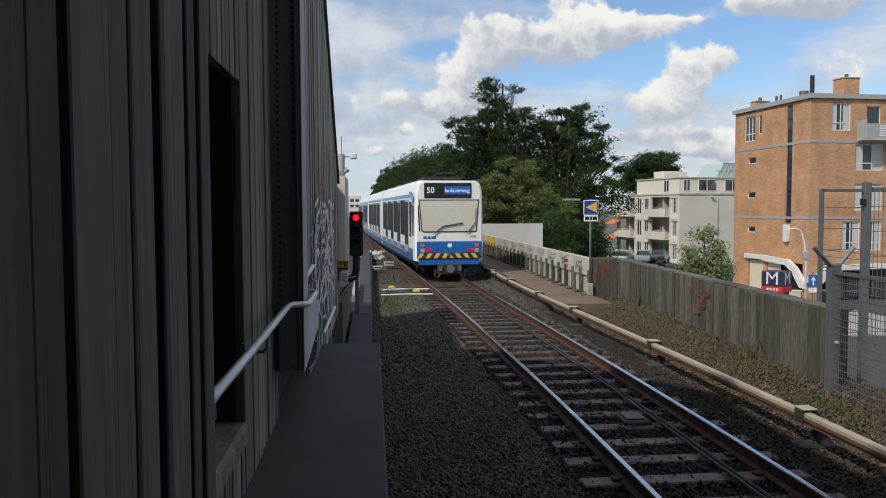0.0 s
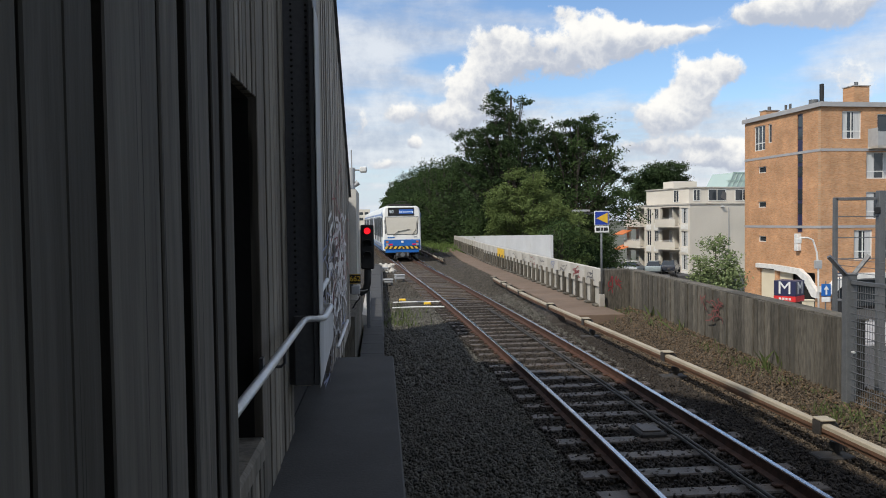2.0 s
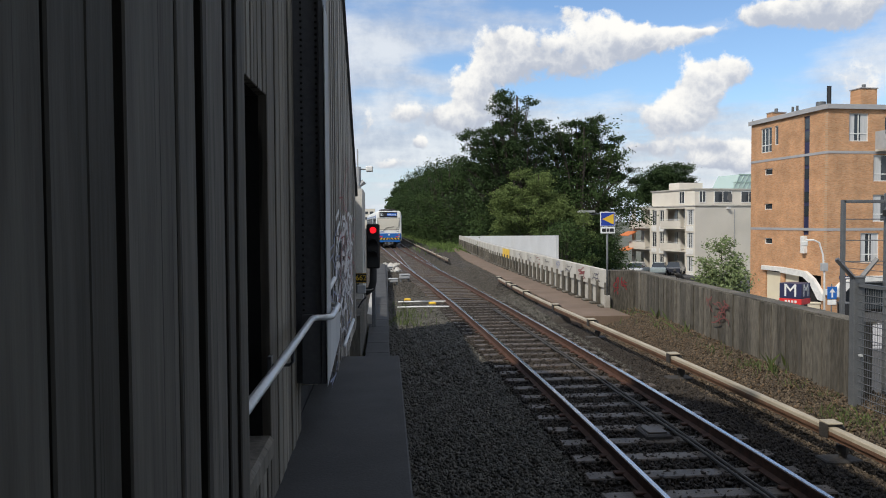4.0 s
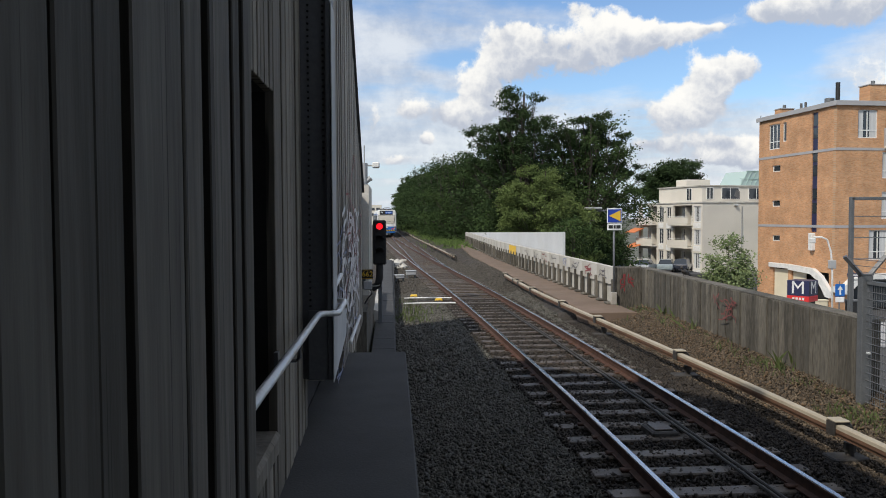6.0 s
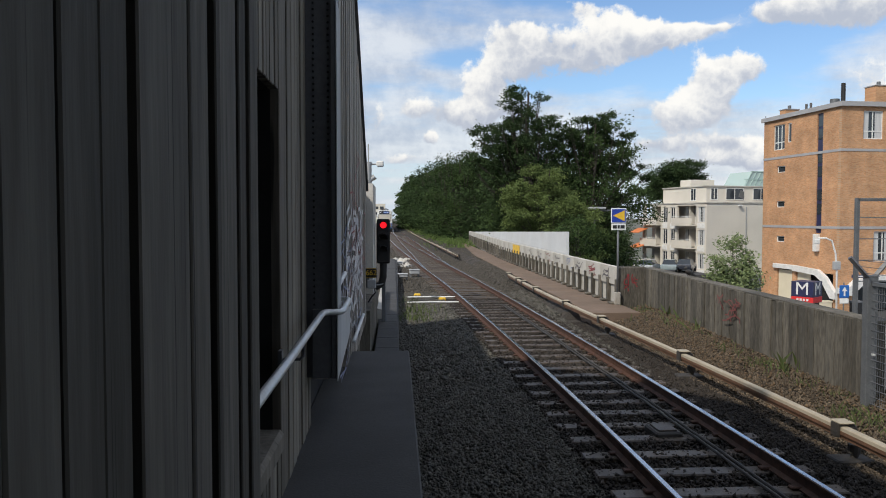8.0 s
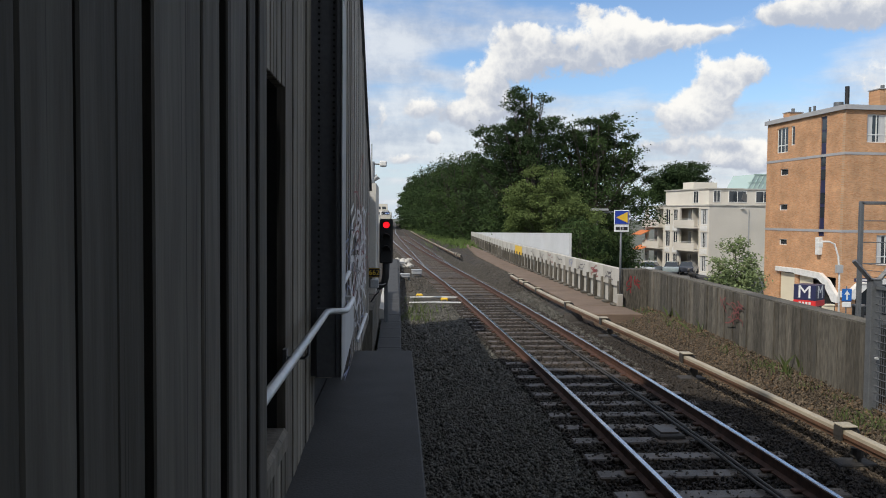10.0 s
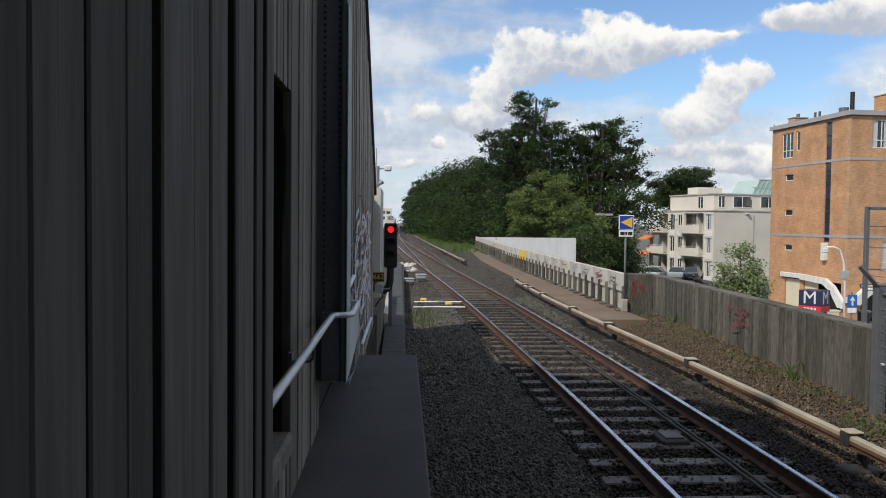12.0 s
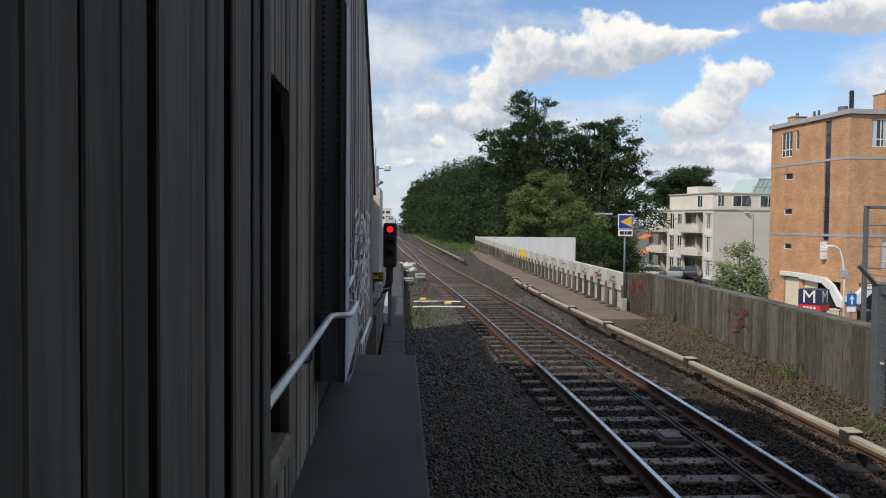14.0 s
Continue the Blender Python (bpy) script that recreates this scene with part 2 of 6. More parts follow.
CONC = mat("old_concrete", (0.150, 0.136, 0.113), (0.060, 0.055, 0.046), 0.92, 1.6, 24, 0.7, stretch=(1, 1, 0.25), dirt=(0.05, 0.048, 0.042), dirt_amt=0.75, random_amt=0.30, bump_dist=0.03, cracks=0.45, spec=0.3)
CONC_PALE = mat("pale_concrete", (0.52, 0.50, 0.455), (0.42, 0.40, 0.365), 0.9, 1.5, 30, 0.35, dirt=(0.2, 0.18, 0.15), dirt_amt=0.55, random_amt=0.06)
WHITEWALL = mat("white_screen", (0.55, 0.56, 0.57), (0.47, 0.48, 0.49), 0.8, 0.6, 20, 0.1, dirt=(0.45, 0.44, 0.42), dirt_amt=0.4)
BALLAST = mat("ballast_bed", (0.050, 0.042, 0.034), (0.022, 0.018, 0.015), 0.95, 3.0, 34, 1.0, spread=0.35, dirt=(0.10, 0.075, 0.05), dirt_amt=0.5, bump_dist=0.05)
STONE = mat("ballast_stone", (0.112, 0.107, 0.092), (0.052, 0.050, 0.042), 0.9, 6, 60, 0.3, island=0.4)
STONE_GREY = mat("ballast_stone_grey", (0.088, 0.079, 0.066), (0.045, 0.040, 0.033), 0.9, 6, 60, 0.3, island=0.35)
PARAPET = mat("parapet_concrete", (0.47, 0.45, 0.41), (0.36, 0.345, 0.31), 0.9, 1.5, 30, 0.3, dirt=(0.28, 0.26, 0.22), dirt_amt=0.5)
# oily stones between the sleepers; also the painted shadow beside the conductor rail
STONE_OIL_SHADE = mat("ballast_stone_oily_shaded", (0.036, 0.028, 0.021), (0.017, 0.013, 0.010), 0.8, 6, 60, 0.3, island=0.4)
STONE_BROWN = mat("ballast_stone_rusty", (0.125, 0.095, 0.064), (0.045, 0.034, 0.024), 0.92, 6, 60, 0.3, island=0.6)
LEAFLITTER = mat("dead_leaf", (0.12, 0.078, 0.043), (0.07, 0.047, 0.028), 0.85, 6, 60, 0.1, island=0.45)
RAILSIDE = mat("rusty_rail", (0.092, 0.039, 0.022), (0.036, 0.016, 0.010), 0.8, 8, 70, 0.3)
RAILTOP = mat("polished_railhead", (0.62, 0.62, 0.64), (0.5, 0.5, 0.52), 0.22, 3, 60, 0.02, metal=1.0)
SLEEPER = mat("concrete_sleeper", (0.090, 0.068, 0.047), (0.034, 0.025, 0.018), 0.5, 5, 40, 0.3, dirt=(0.07, 0.045, 0.03), dirt_amt=0.7, random_amt=0.22)
THIRD = mat("third_rail_cover", (0.40, 0.355, 0.275), (0.30, 0.265, 0.205), 0.7, 2, 40, 0.15, dirt=(0.25, 0.2, 0.14), dirt_amt=0.5)
THIRDRUST = mat("rusty_conductor", (0.16, 0.08, 0.045), (0.09, 0.05, 0.03), 0.85, 5, 50, 0.3)
BRACKET = mat("insulator_bracket", (0.05, 0.045, 0.04), (0.03, 0.027, 0.025), 0.7, 10, 60, 0.2)
WALKWAY = mat("walkway_slab", (0.185, 0.130, 0.095), (0.125, 0.088, 0.064), 0.9, 1.2, 40, 0.3, dirt=(0.10, 0.08, 0.06), dirt_amt=0.5)
GRASS = mat("grass", (0.10, 0.155, 0.035), (0.065, 0.105, 0.025), 0.9, 0.5, 9, 0.8, island=0.3)
GROUNDM = mat("town_ground", (0.12, 0.115, 0.10), (0.07, 0.085, 0.05), 0.95, 0.05, 2.0, 0.3)
ASPH = mat("asphalt", (0.06, 0.06, 0.062), (0.045, 0.045, 0.047), 0.9, 0.4, 50, 0.3)
SIGNAL_BLACK = mat("signal_black", (0.006, 0.006, 0.0065), rough=0.75, bump=0.05)
RED_GLOW = glow("red_lamp", (1.0, 0.012, 0.024), 1.3)
YELLOW = mat("yellow_paint", (0.75, 0.48, 0.04), (0.62, 0.38, 0.03), 0.5, 6, 40, 0.05)
BLUE = mat("blue_paint", (0.012, 0.05, 0.36), (0.01, 0.04, 0.30), 0.4, 3, 30, 0.03)
WHITE = mat("white_paint", (0.80, 0.80, 0.79), (0.72, 0.72, 0.71), 0.5, 2, 30, 0.04, dirt=(0.5, 0.48, 0.44), dirt_amt=0.3)
BLACK = mat("black_paint", (0.015, 0.015, 0.016), rough=0.5, bump=0.05)
RED = mat("red_paint", (0.62, 0.03, 0.03), (0.55, 0.025, 0.03), 0.5, 4, 30, 0.04)
GREYPAINT = mat("grey_paint", (0.36, 0.37, 0.38), (0.30, 0.31, 0.32), 0.6, 3, 30, 0.05)
def brick_mat(name, a, b, mortar):
    """Brickwork on walls that lie in their own xz plane."""
    m = bpy.data.materials.new(name)
    m.use_nodes = True
    nt = m.node_tree
    bs = nt.nodes["Principled BSDF"]
    N, L = nt.nodes.new, nt.links.new
    tc, sp, cb, br = N("ShaderNodeTexCoord"), N("ShaderNodeSeparateXYZ"), N("ShaderNodeCombineXYZ"), N("ShaderNodeTexBrick")
    L(tc.outputs["Object"], sp.inputs[0])
    L(sp.outputs[0], cb.inputs[0])
    L(sp.outputs[2], cb.inputs[1])
    L(cb.outputs[0], br.inputs["Vector"])
    for key, val in (("Scale", 1.0), ("Brick Width", 0.22), ("Row Height", 0.066), ("Mortar Size", 0.006), ("Bias", -0.1)):
        br.inputs[key].default_value = val
    br.inputs["Color1"].default_value, br.inputs["Color2"].default_value, br.inputs["Mortar"].default_value = (*a, 1), (*b, 1), (*mortar, 1)
    n = N("ShaderNodeTexNoise")
    n.inputs["Scale"].default_value, n.inputs["Detail"].default_value = 0.7, 7
    L(tc.outputs["Object"], n.inputs["Vector"])
    r = N("ShaderNodeMapRange")
    r.inputs["From Min"].default_value, r.inputs["From Max"].default_value = 0.3, 0.7
    r.inputs["To Min"].default_value, r.inputs["To Max"].default_value = 0.78, 1.18
    L(n.outputs[0], r.inputs["Value"])
    hs = N("ShaderNodeHueSaturation")
    L(r.outputs[0], hs.inputs["Value"])
    L(br.outputs["Color"], hs.inputs["Color"])
    L(hs.outputs[0], bs.inputs["Base Color"])
    bs.inputs["Roughness"].default_value = 0.9
    bp = N("ShaderNodeBump")
    bp.inputs["Strength"].default_value, bp.inputs["Distance"].default_value = 0.5, 0.01
    L(br.outputs["Fac"], bp.inputs["Height"])
    bp.invert = True
    L(bp.outputs[0], bs.inputs["Normal"])
    return m


BRICK = brick_mat("orange_brick", (0.56, 0.305, 0.158), (0.42, 0.205, 0.10), (0.42, 0.31, 0.21))
STUCCO = mat("beige_stucco", (0.64, 0.60, 0.53), (0.57, 0.535, 0.47), 0.9, 0.3, 12, 0.15, dirt=(0.44, 0.42, 0.38), dirt_amt=0.35)
PANE = glass("window_glass", (0.035, 0.042, 0.05))
CURTAIN = mat("net_curtain", (0.55, 0.56, 0.56), (0.42, 0.43, 0.44), 0.9, 2, 8, 0.1, stretch=(6, 6, 0.2))
BARK = mat("bark", (0.06, 0.05, 0.04), (0.035, 0.03, 0.025), 0.95, 4, 25, 0.6, stretch=(1, 1, 0.3))
LEAF_DARK = mat("leaf_dark", (0.040, 0.066, 0.025), (0.025, 0.044, 0.017), 0.9, 0.5, 3.0, 0.0, island=0.24, spec=0.12)
LEAF_MID = mat("leaf_mid", (0.048, 0.077, 0.026), (0.031, 0.054, 0.018), 0.9, 0.5, 3.0, 0.0, island=0.24, spec=0.12)
LEAF_LIGHT = mat("leaf_light", (0.120, 0.160, 0.056), (0.085, 0.118, 0.038), 0.9, 0.5, 3.0, 0.0, island=0.24, spec=0.12)
LEAF_PALE = mat("leaf_pale", (0.22, 0.27, 0.13), (0.14, 0.185, 0.08), 0.9, 0.8, 4.0, 0.0, island=0.24, spec=0.12)


# ---------------- mesh helpers ----------------
def part(name, bm, material, parent=None, label="", smooth=False):
    me = bpy.data.meshes.new(name)
    bm.to_mesh(me)
    bm.free()
    for m in material if isinstance(material, (list, tuple)) else (material,):
        me.materials.append(m)
    if smooth:
        for p in me.polygons:
            p.use_smooth = True
    ob = new(name, me)
    if parent:
        ob.parent = parent
    if label:
        ob["label"] = label
    return ob


def shared(name, me, parent, m):
    ob = new(name, me)
    ob.parent = parent
    ob.matrix_basis = m
    return ob


def box(x0, x1, y0, y1, z0, z1, bevel=0.0, bm=None):
    bm = bm or bmesh.new()
    made = bmesh.ops.create_cube(bm, size=1)["verts"]
    for v in made:
        v.co = Vector(((x0 + x1) / 2 + v.co.x * (x1 - x0), (y0 + y1) / 2 + v.co.y * (y1 - y0), (z0 + z1) / 2 + v.co.z * (z1 - z0)))
    if bevel:
        edges = {e for v in made for e in v.link_edges}
        bmesh.ops.bevel(bm, geom=list(edges), offset=bevel, segments=1, affect="EDGES", profile=0.5)
    return bm


def tube(points, r, seg=10, bm=None, r1=None):
    """A round bar along points."""
    bm = bm or bmesh.new()
    pts = [Vector(p) for p in points]
    rings = []
    for k, p in enumerate(pts):
        a = pts[max(k - 1, 0)]
        b = pts[min(k + 1, len(pts) - 1)]
        q = (b - a).normalized().to_track_quat("Z", "Y").to_matrix()
        rad = r if r1 is None else r + (r1 - r) * k / (len(pts) - 1)
        rings.append([bm.verts.new(p + q @ Vector((rad * math.cos(2 * math.pi * s / seg), rad * math.sin(2 * math.pi * s / seg), 0))) for s in range(seg)])
    for a, b in zip(rings, rings[1:]):
        for s in range(seg):
            bm.faces.new((a[s], a[(s + 1) % seg], b[(s + 1) % seg], b[s]))
    bm.faces.new(rings[0][::-1])
    bm.faces.new(rings[-1])
    return bm


def prism(outline, lo, hi, axis="x", bm=None):
    """A flat outline given thickness along an axis. Outline in the other two axes, in order."""
    bm = bm or bmesh.new()

    def at(p, h):
        return {"x": (h, p[0], p[1]), "y": (p[0], h, p[1]), "z": (p[0], p[1], h)}[axis]
    a = [bm.verts.new(at(p, lo)) for p in outline]
    b = [bm.verts.new(at(p, hi)) for p in outline]
    bm.faces.new(a)
    bm.faces.new(b[::-1])
    for k in range(len(a)):
        j = (k + 1) % len(a)
        bm.faces.new((a[k], b[k], b[j], a[j]))
    bmesh.ops.recalc_face_normals(bm, faces=bm.faces)
    return bm


def sweep(outline, path, bm=None):
    """A section (offset to the right, height) carried along path points (x, y, z)."""
    bm = bm or bmesh.new()
    rings = []
    pts = [Vector(p) for p in path]
    for k, p in enumerate(pts):
        d = (pts[min(k + 1, len(pts) - 1)] - pts[max(k - 1, 0)])
        d.z = 0
        d.normalize()
        right = Vector((d.y, -d.x, 0))
        rings.append([bm.verts.new(p + right * o + Vector((0, 0, h))) for o, h in outline])
    n = len(outline)
    for a, b in zip(rings, rings[1:]):
        for s in range(n):
            bm.faces.new((a[s], a[(s + 1) % n], b[(s + 1) % n], b[s]))
    bm.faces.new(rings[0][::-1])
    bm.faces.new(rings[-1])
    bmesh.ops.recalc_face_normals(bm, faces=bm.faces)
    return bm


def raw(name, verts, faces, material, parent=None, smooth=False):
    me = bpy.data.meshes.new(name)
    me.from_pydata([tuple(v) for v in verts], [], [tuple(f) for f in faces])
    me.materials.append(material)
    me.update()
    ob = new(name, me)
    if parent:
        ob.parent = parent
    return ob


def holder(name, x=0, y=0, z=0, rz=0, **tags):
    ob = new(name)
    ob.matrix_world = pose(x, y, z, 0, 0, rz)
    return tagged(ob, **tags)


def smooth_line(pts, lo, hi, step=1.0, soft=4):
    """Evenly spaced, smoothed x over y."""
    ys = np.arange(lo, hi + step / 2, step)
    xs = np.interp(ys, [p[1] for p in pts], [p[0] for p in pts])
    pad = np.r_[[xs[0]] * 8, xs, xs[-1] + (xs[-1] - xs[-2]) * np.arange(1, 9)]
    for _ in range(soft):
        pad = np.convolve(np.pad(pad, 2, mode="edge"), [0.1, 0.2, 0.4, 0.2, 0.1], "valid")
    return ys, pad[8:-8]


TRACK_A = [(3.42, -40), (3.40, 0), (3.37, 9), (3.31, 12), (3.17, 17), (3.06, 20), (2.83, 26), (2.55, 32), (2.16, 39), (1.30, 56), (0.92, 64), (0.0, 86), (-0.75, 106), (-2.1, 138), (-3.1, 183), (-3.7, 254), (-4.3, 420)]
AY, AX = smooth_line(TRACK_A, -40, 420)
TRACK_B = [(2.36, 35), (2.18, 40), (2.02, 46), (1.93, 50), (1.78, 57), (1.28, 75), (0.85, 93), (0.3, 124), (-0.1, 180), (-0.3, 254), (-0.4, 420)]
BY, BX = smooth_line(TRACK_B, 35, 420)


def track_x(y):
    return float(np.interp(y, AY, AX))


def track_b(y):
    return float(np.interp(y, BY, BX))


# ---------------- ground ----------------
def build_ground():
    g = holder("ground", kind="structure", label="grey-green town ground far below the tracks", category="ground")
    s = 2500
    part("soil", box(-s, s, -s, s, -5.2, -4.6), GROUNDM, g)
    # embankment that carries the tracks: a sheet with uneven ballast
    xs = np.r_[-40, -14, -7, -3, np.arange(-1.4, 6.61, 0.2), 7.2, 8.0, 10, 14, 17]
    ys = np.r_[np.arange(-12, 30, 0.3), np.arange(30, 60, 1.0), np.arange(60, 421, 6.0)]
    rng = np.random.RandomState(4)
    verts = []
    for y in ys:
        c = track_x(y) - 3.37 if y < 36 else (track_x(y) + track_b(y)) / 2 - 2.9
        for x in xs:
            z = -0.24 + rng.uniform(-0.025, 0.025)
            xx = x + c * min(1, max(0, (y - 40) / 40))
            if x > 5.3 and y < 21:
                z += (x - 5.3) * 0.22
            if x > 4.4 and y > 21:
                z += min((x - 4.4) * 0.45, 0.26)
            if x > 6.6:
                z = -0.1 if y > 80 and x < 7.5 else max(-4.7, -0.5 - (x - 6.6) * 0.55)
            if x < -3:
                z = max(-4.7, -0.24 + (x + 3) * 0.4)
            verts.append((xx, y, z))
    n = len(xs)
    faces = [(r * n + k, r * n + k + 1, (r + 1) * n + k + 1, (r + 1) * n + k) for r in range(len(ys) - 1) for k in range(n - 1)]
    bed = raw("ballast_bed", verts, faces, BALLAST)
    tagged(bed, "dark grey crushed stone ballast bed", "ballast", kind="structure")


build_ground()


# ---------------- track ----------------
def rail_path(fx, ys, off, z):
    out = []
    for y in ys:
        d = Vector((fx(y + 0.5) - fx(y - 0.5), 1.0)).normalized()
        out.append((fx(y) + d.y * off, y - d.x * off, z))
    return out


RAIL_WEB = [(-0.07, -0.16), (0.07, -0.16), (0.07, -0.145), (0.012, -0.125), (0.012, -0.045), (0.036, -0.03), (0.036, -0.008), (-0.036, -0.008), (-0.036, -0.03), (-0.012, -0.045), (-0.012, -0.125), (-0.07, -0.145)]
RAIL_HEAD = [(-0.03, -0.0075), (0.03, -0.0075), (0.026, 0.001), (-0.026, 0.001)]


def build_track(name, fx, lo, hi, spacing, sleeper_lo, sleeper_hi, label, drop=0.0):
    t = holder(name, kind="structure", label=label, category="railway track")
    ys = np.r_[np.arange(lo, min(hi, 90), 1.0), np.arange(90, hi, 6.0)] if lo < 90 else np.arange(lo, hi, 6.0)
    for off in (-0.7535, 0.7535):
        r = part("rail", sweep(RAIL_WEB, rail_path(fx, ys, off, -drop)), RAILSIDE, t)
        part("rail_head", sweep(RAIL_HEAD, rail_path(fx, ys, off, -drop)), RAILTOP, r, "polished steel running surface")
    bm = box(-1.2, 1.2, -0.12, 0.12, -0.36, -0.165, 0.015)
    for v in bm.verts:
        if v.co.z > -0.2 and abs(v.co.x) < 0.5:
            v.co.z -= 0.01
    me = bpy.data.meshes.new("sleeper")
    bm.to_mesh(me)
    bm.free()
    me.materials.append(SLEEPER)
    clip = bpy.data.meshes.new("rail_clip")
    bm = box(-0.13, 0.13, -0.05, 0.05, -0.165, -0.13, 0.01)
    bm.to_mesh(clip)
    bm.free()
    clip.materials.append(RAILSIDE)
    rng = random.Random(3)
    y = sleeper_lo
    while y < sleeper_hi:
        a = -math.degrees(math.atan(fx(y + 0.5) - fx(y - 0.5)))
        s = shared("sleeper", me, t, pose(fx(y) + rng.uniform(-0.02, 0.02), y, rng.uniform(-0.012, 0.006) - drop, 0, 0, a + rng.uniform(-0.4, 0.4)))
        if y < 30 and lo < 30:
            for off in (-0.7535, 0.7535):
                shared("rail_clip", clip, s, pose(off, 0, 0))
        y += spacing
    return t


build_track("railway_track", track_x, -8, 400, 0.635, -7.8, 120, "railway track with rusty rails on concrete sleepers")
build_track("railway_track", track_b, 37, 400, 0.635, 52.3, 110, "second railway track joining through a switch", 0.022)


THIRD_A = [(5.14, -2), (5.12, 8.4), (5.03, 13.1), (4.83, 17.9), (4.68, 22), (4.62, 25.4), (4.64, 28), (4.66, 30), (4.70, 32.4), (4.74, 36)]
CY, CX = smooth_line(THIRD_A, -2, 36)


def third_x(y):
    return float(np.interp(y, CY, CX))


def build_third_rail(fx, off, lo, hi, stands, label):
    t = holder("third_rail", label=label, category="third rail", kind="structure")
    ys = np.arange(lo, hi + 0.01, 0.9)
    part("cover", sweep([(-0.048, 0.135), (0.048, 0.135), (0.048, 0.15), (0.036, 0.208), (-0.032, 0.208), (-0.046, 0.197)], rail_path(fx, ys, off, 0)), THIRD, t)
    part("side_lip", sweep([(-0.053, 0.118), (-0.0485, 0.118), (-0.0485, 0.160), (-0.053, 0.160)], rail_path(fx, ys, off, 0)), THIRDRUST, t)
    part("conductor", sweep([(-0.032, 0.07), (0.026, 0.07), (0.026, 0.133), (-0.032, 0.133)], rail_path(fx, ys, off, 0)), THIRDRUST, t, "rusty steel conductor bar")
    for y in stands:
        x = fx(y) + off
        b = part("bracket", tube([(0.14, 0, -0.32), (0.17, 0, -0.1), (0.175, 0, 0.06), (0.14, 0, 0.17), (0.06, 0, 0.225)], 0.045, 8), BRACKET, t)
        b.matrix_basis = pose(x, y, 0)
        part("cap", box(-0.075, 0.105, -0.10, 0.10, 0.236, 0.258, 0.008), THIRD, b, "pale bracket cap")
        # clamp that grips the cover from above and from the side
        part("clamp", prism([(-0.082, 0.085), (-0.058, 0.085), (-0.058, 0.211), (0.052, 0.211), (0.052, 0.16), (0.11, 0.16), (0.11, 0.234), (-0.082, 0.234)], -0.075, 0.075, "y"), BRACKET, b)
        part("insulator", tube([(0.16, 0, -0.12), (0.165, 0, -0.02)], 0.07, 10), BRACKET, b)
        part("foot", box(-0.1, 0.34, -0.14, 0.14, -0.34, -0.17, 0.015), BRACKET, b)
    return t


build_third_rail(third_x, 0.0, 3.9, 32.4, [3.9, 8.44, 13.1, 17.85, 21.2, 25.4, 27.9, 29.2, 32.0], "conductor rail with cream protective cover on black brackets")
build_third_rail(track_b, 1.80, 47.5, 130, [47.7, 48.9, 50.2] + [54.5 + 4.8 * k for k in range(15)], "conductor rail with cream cover beside grass")


# cable run between the rails
def build_cable():
    ys = np.arange(2, 24, 0.5)
    c = holder("track_cable", label="pair of dark cables clamped beside the rail", category="cable")
    for k, o in enumerate((0.33, 0.40)):
        part("cable", tube([(track_x(y) + o + 0.006 * math.sin(y * 3 + k), y, -0.12) for y in ys], 0.017, 6), BRACKET, c)


build_cable()


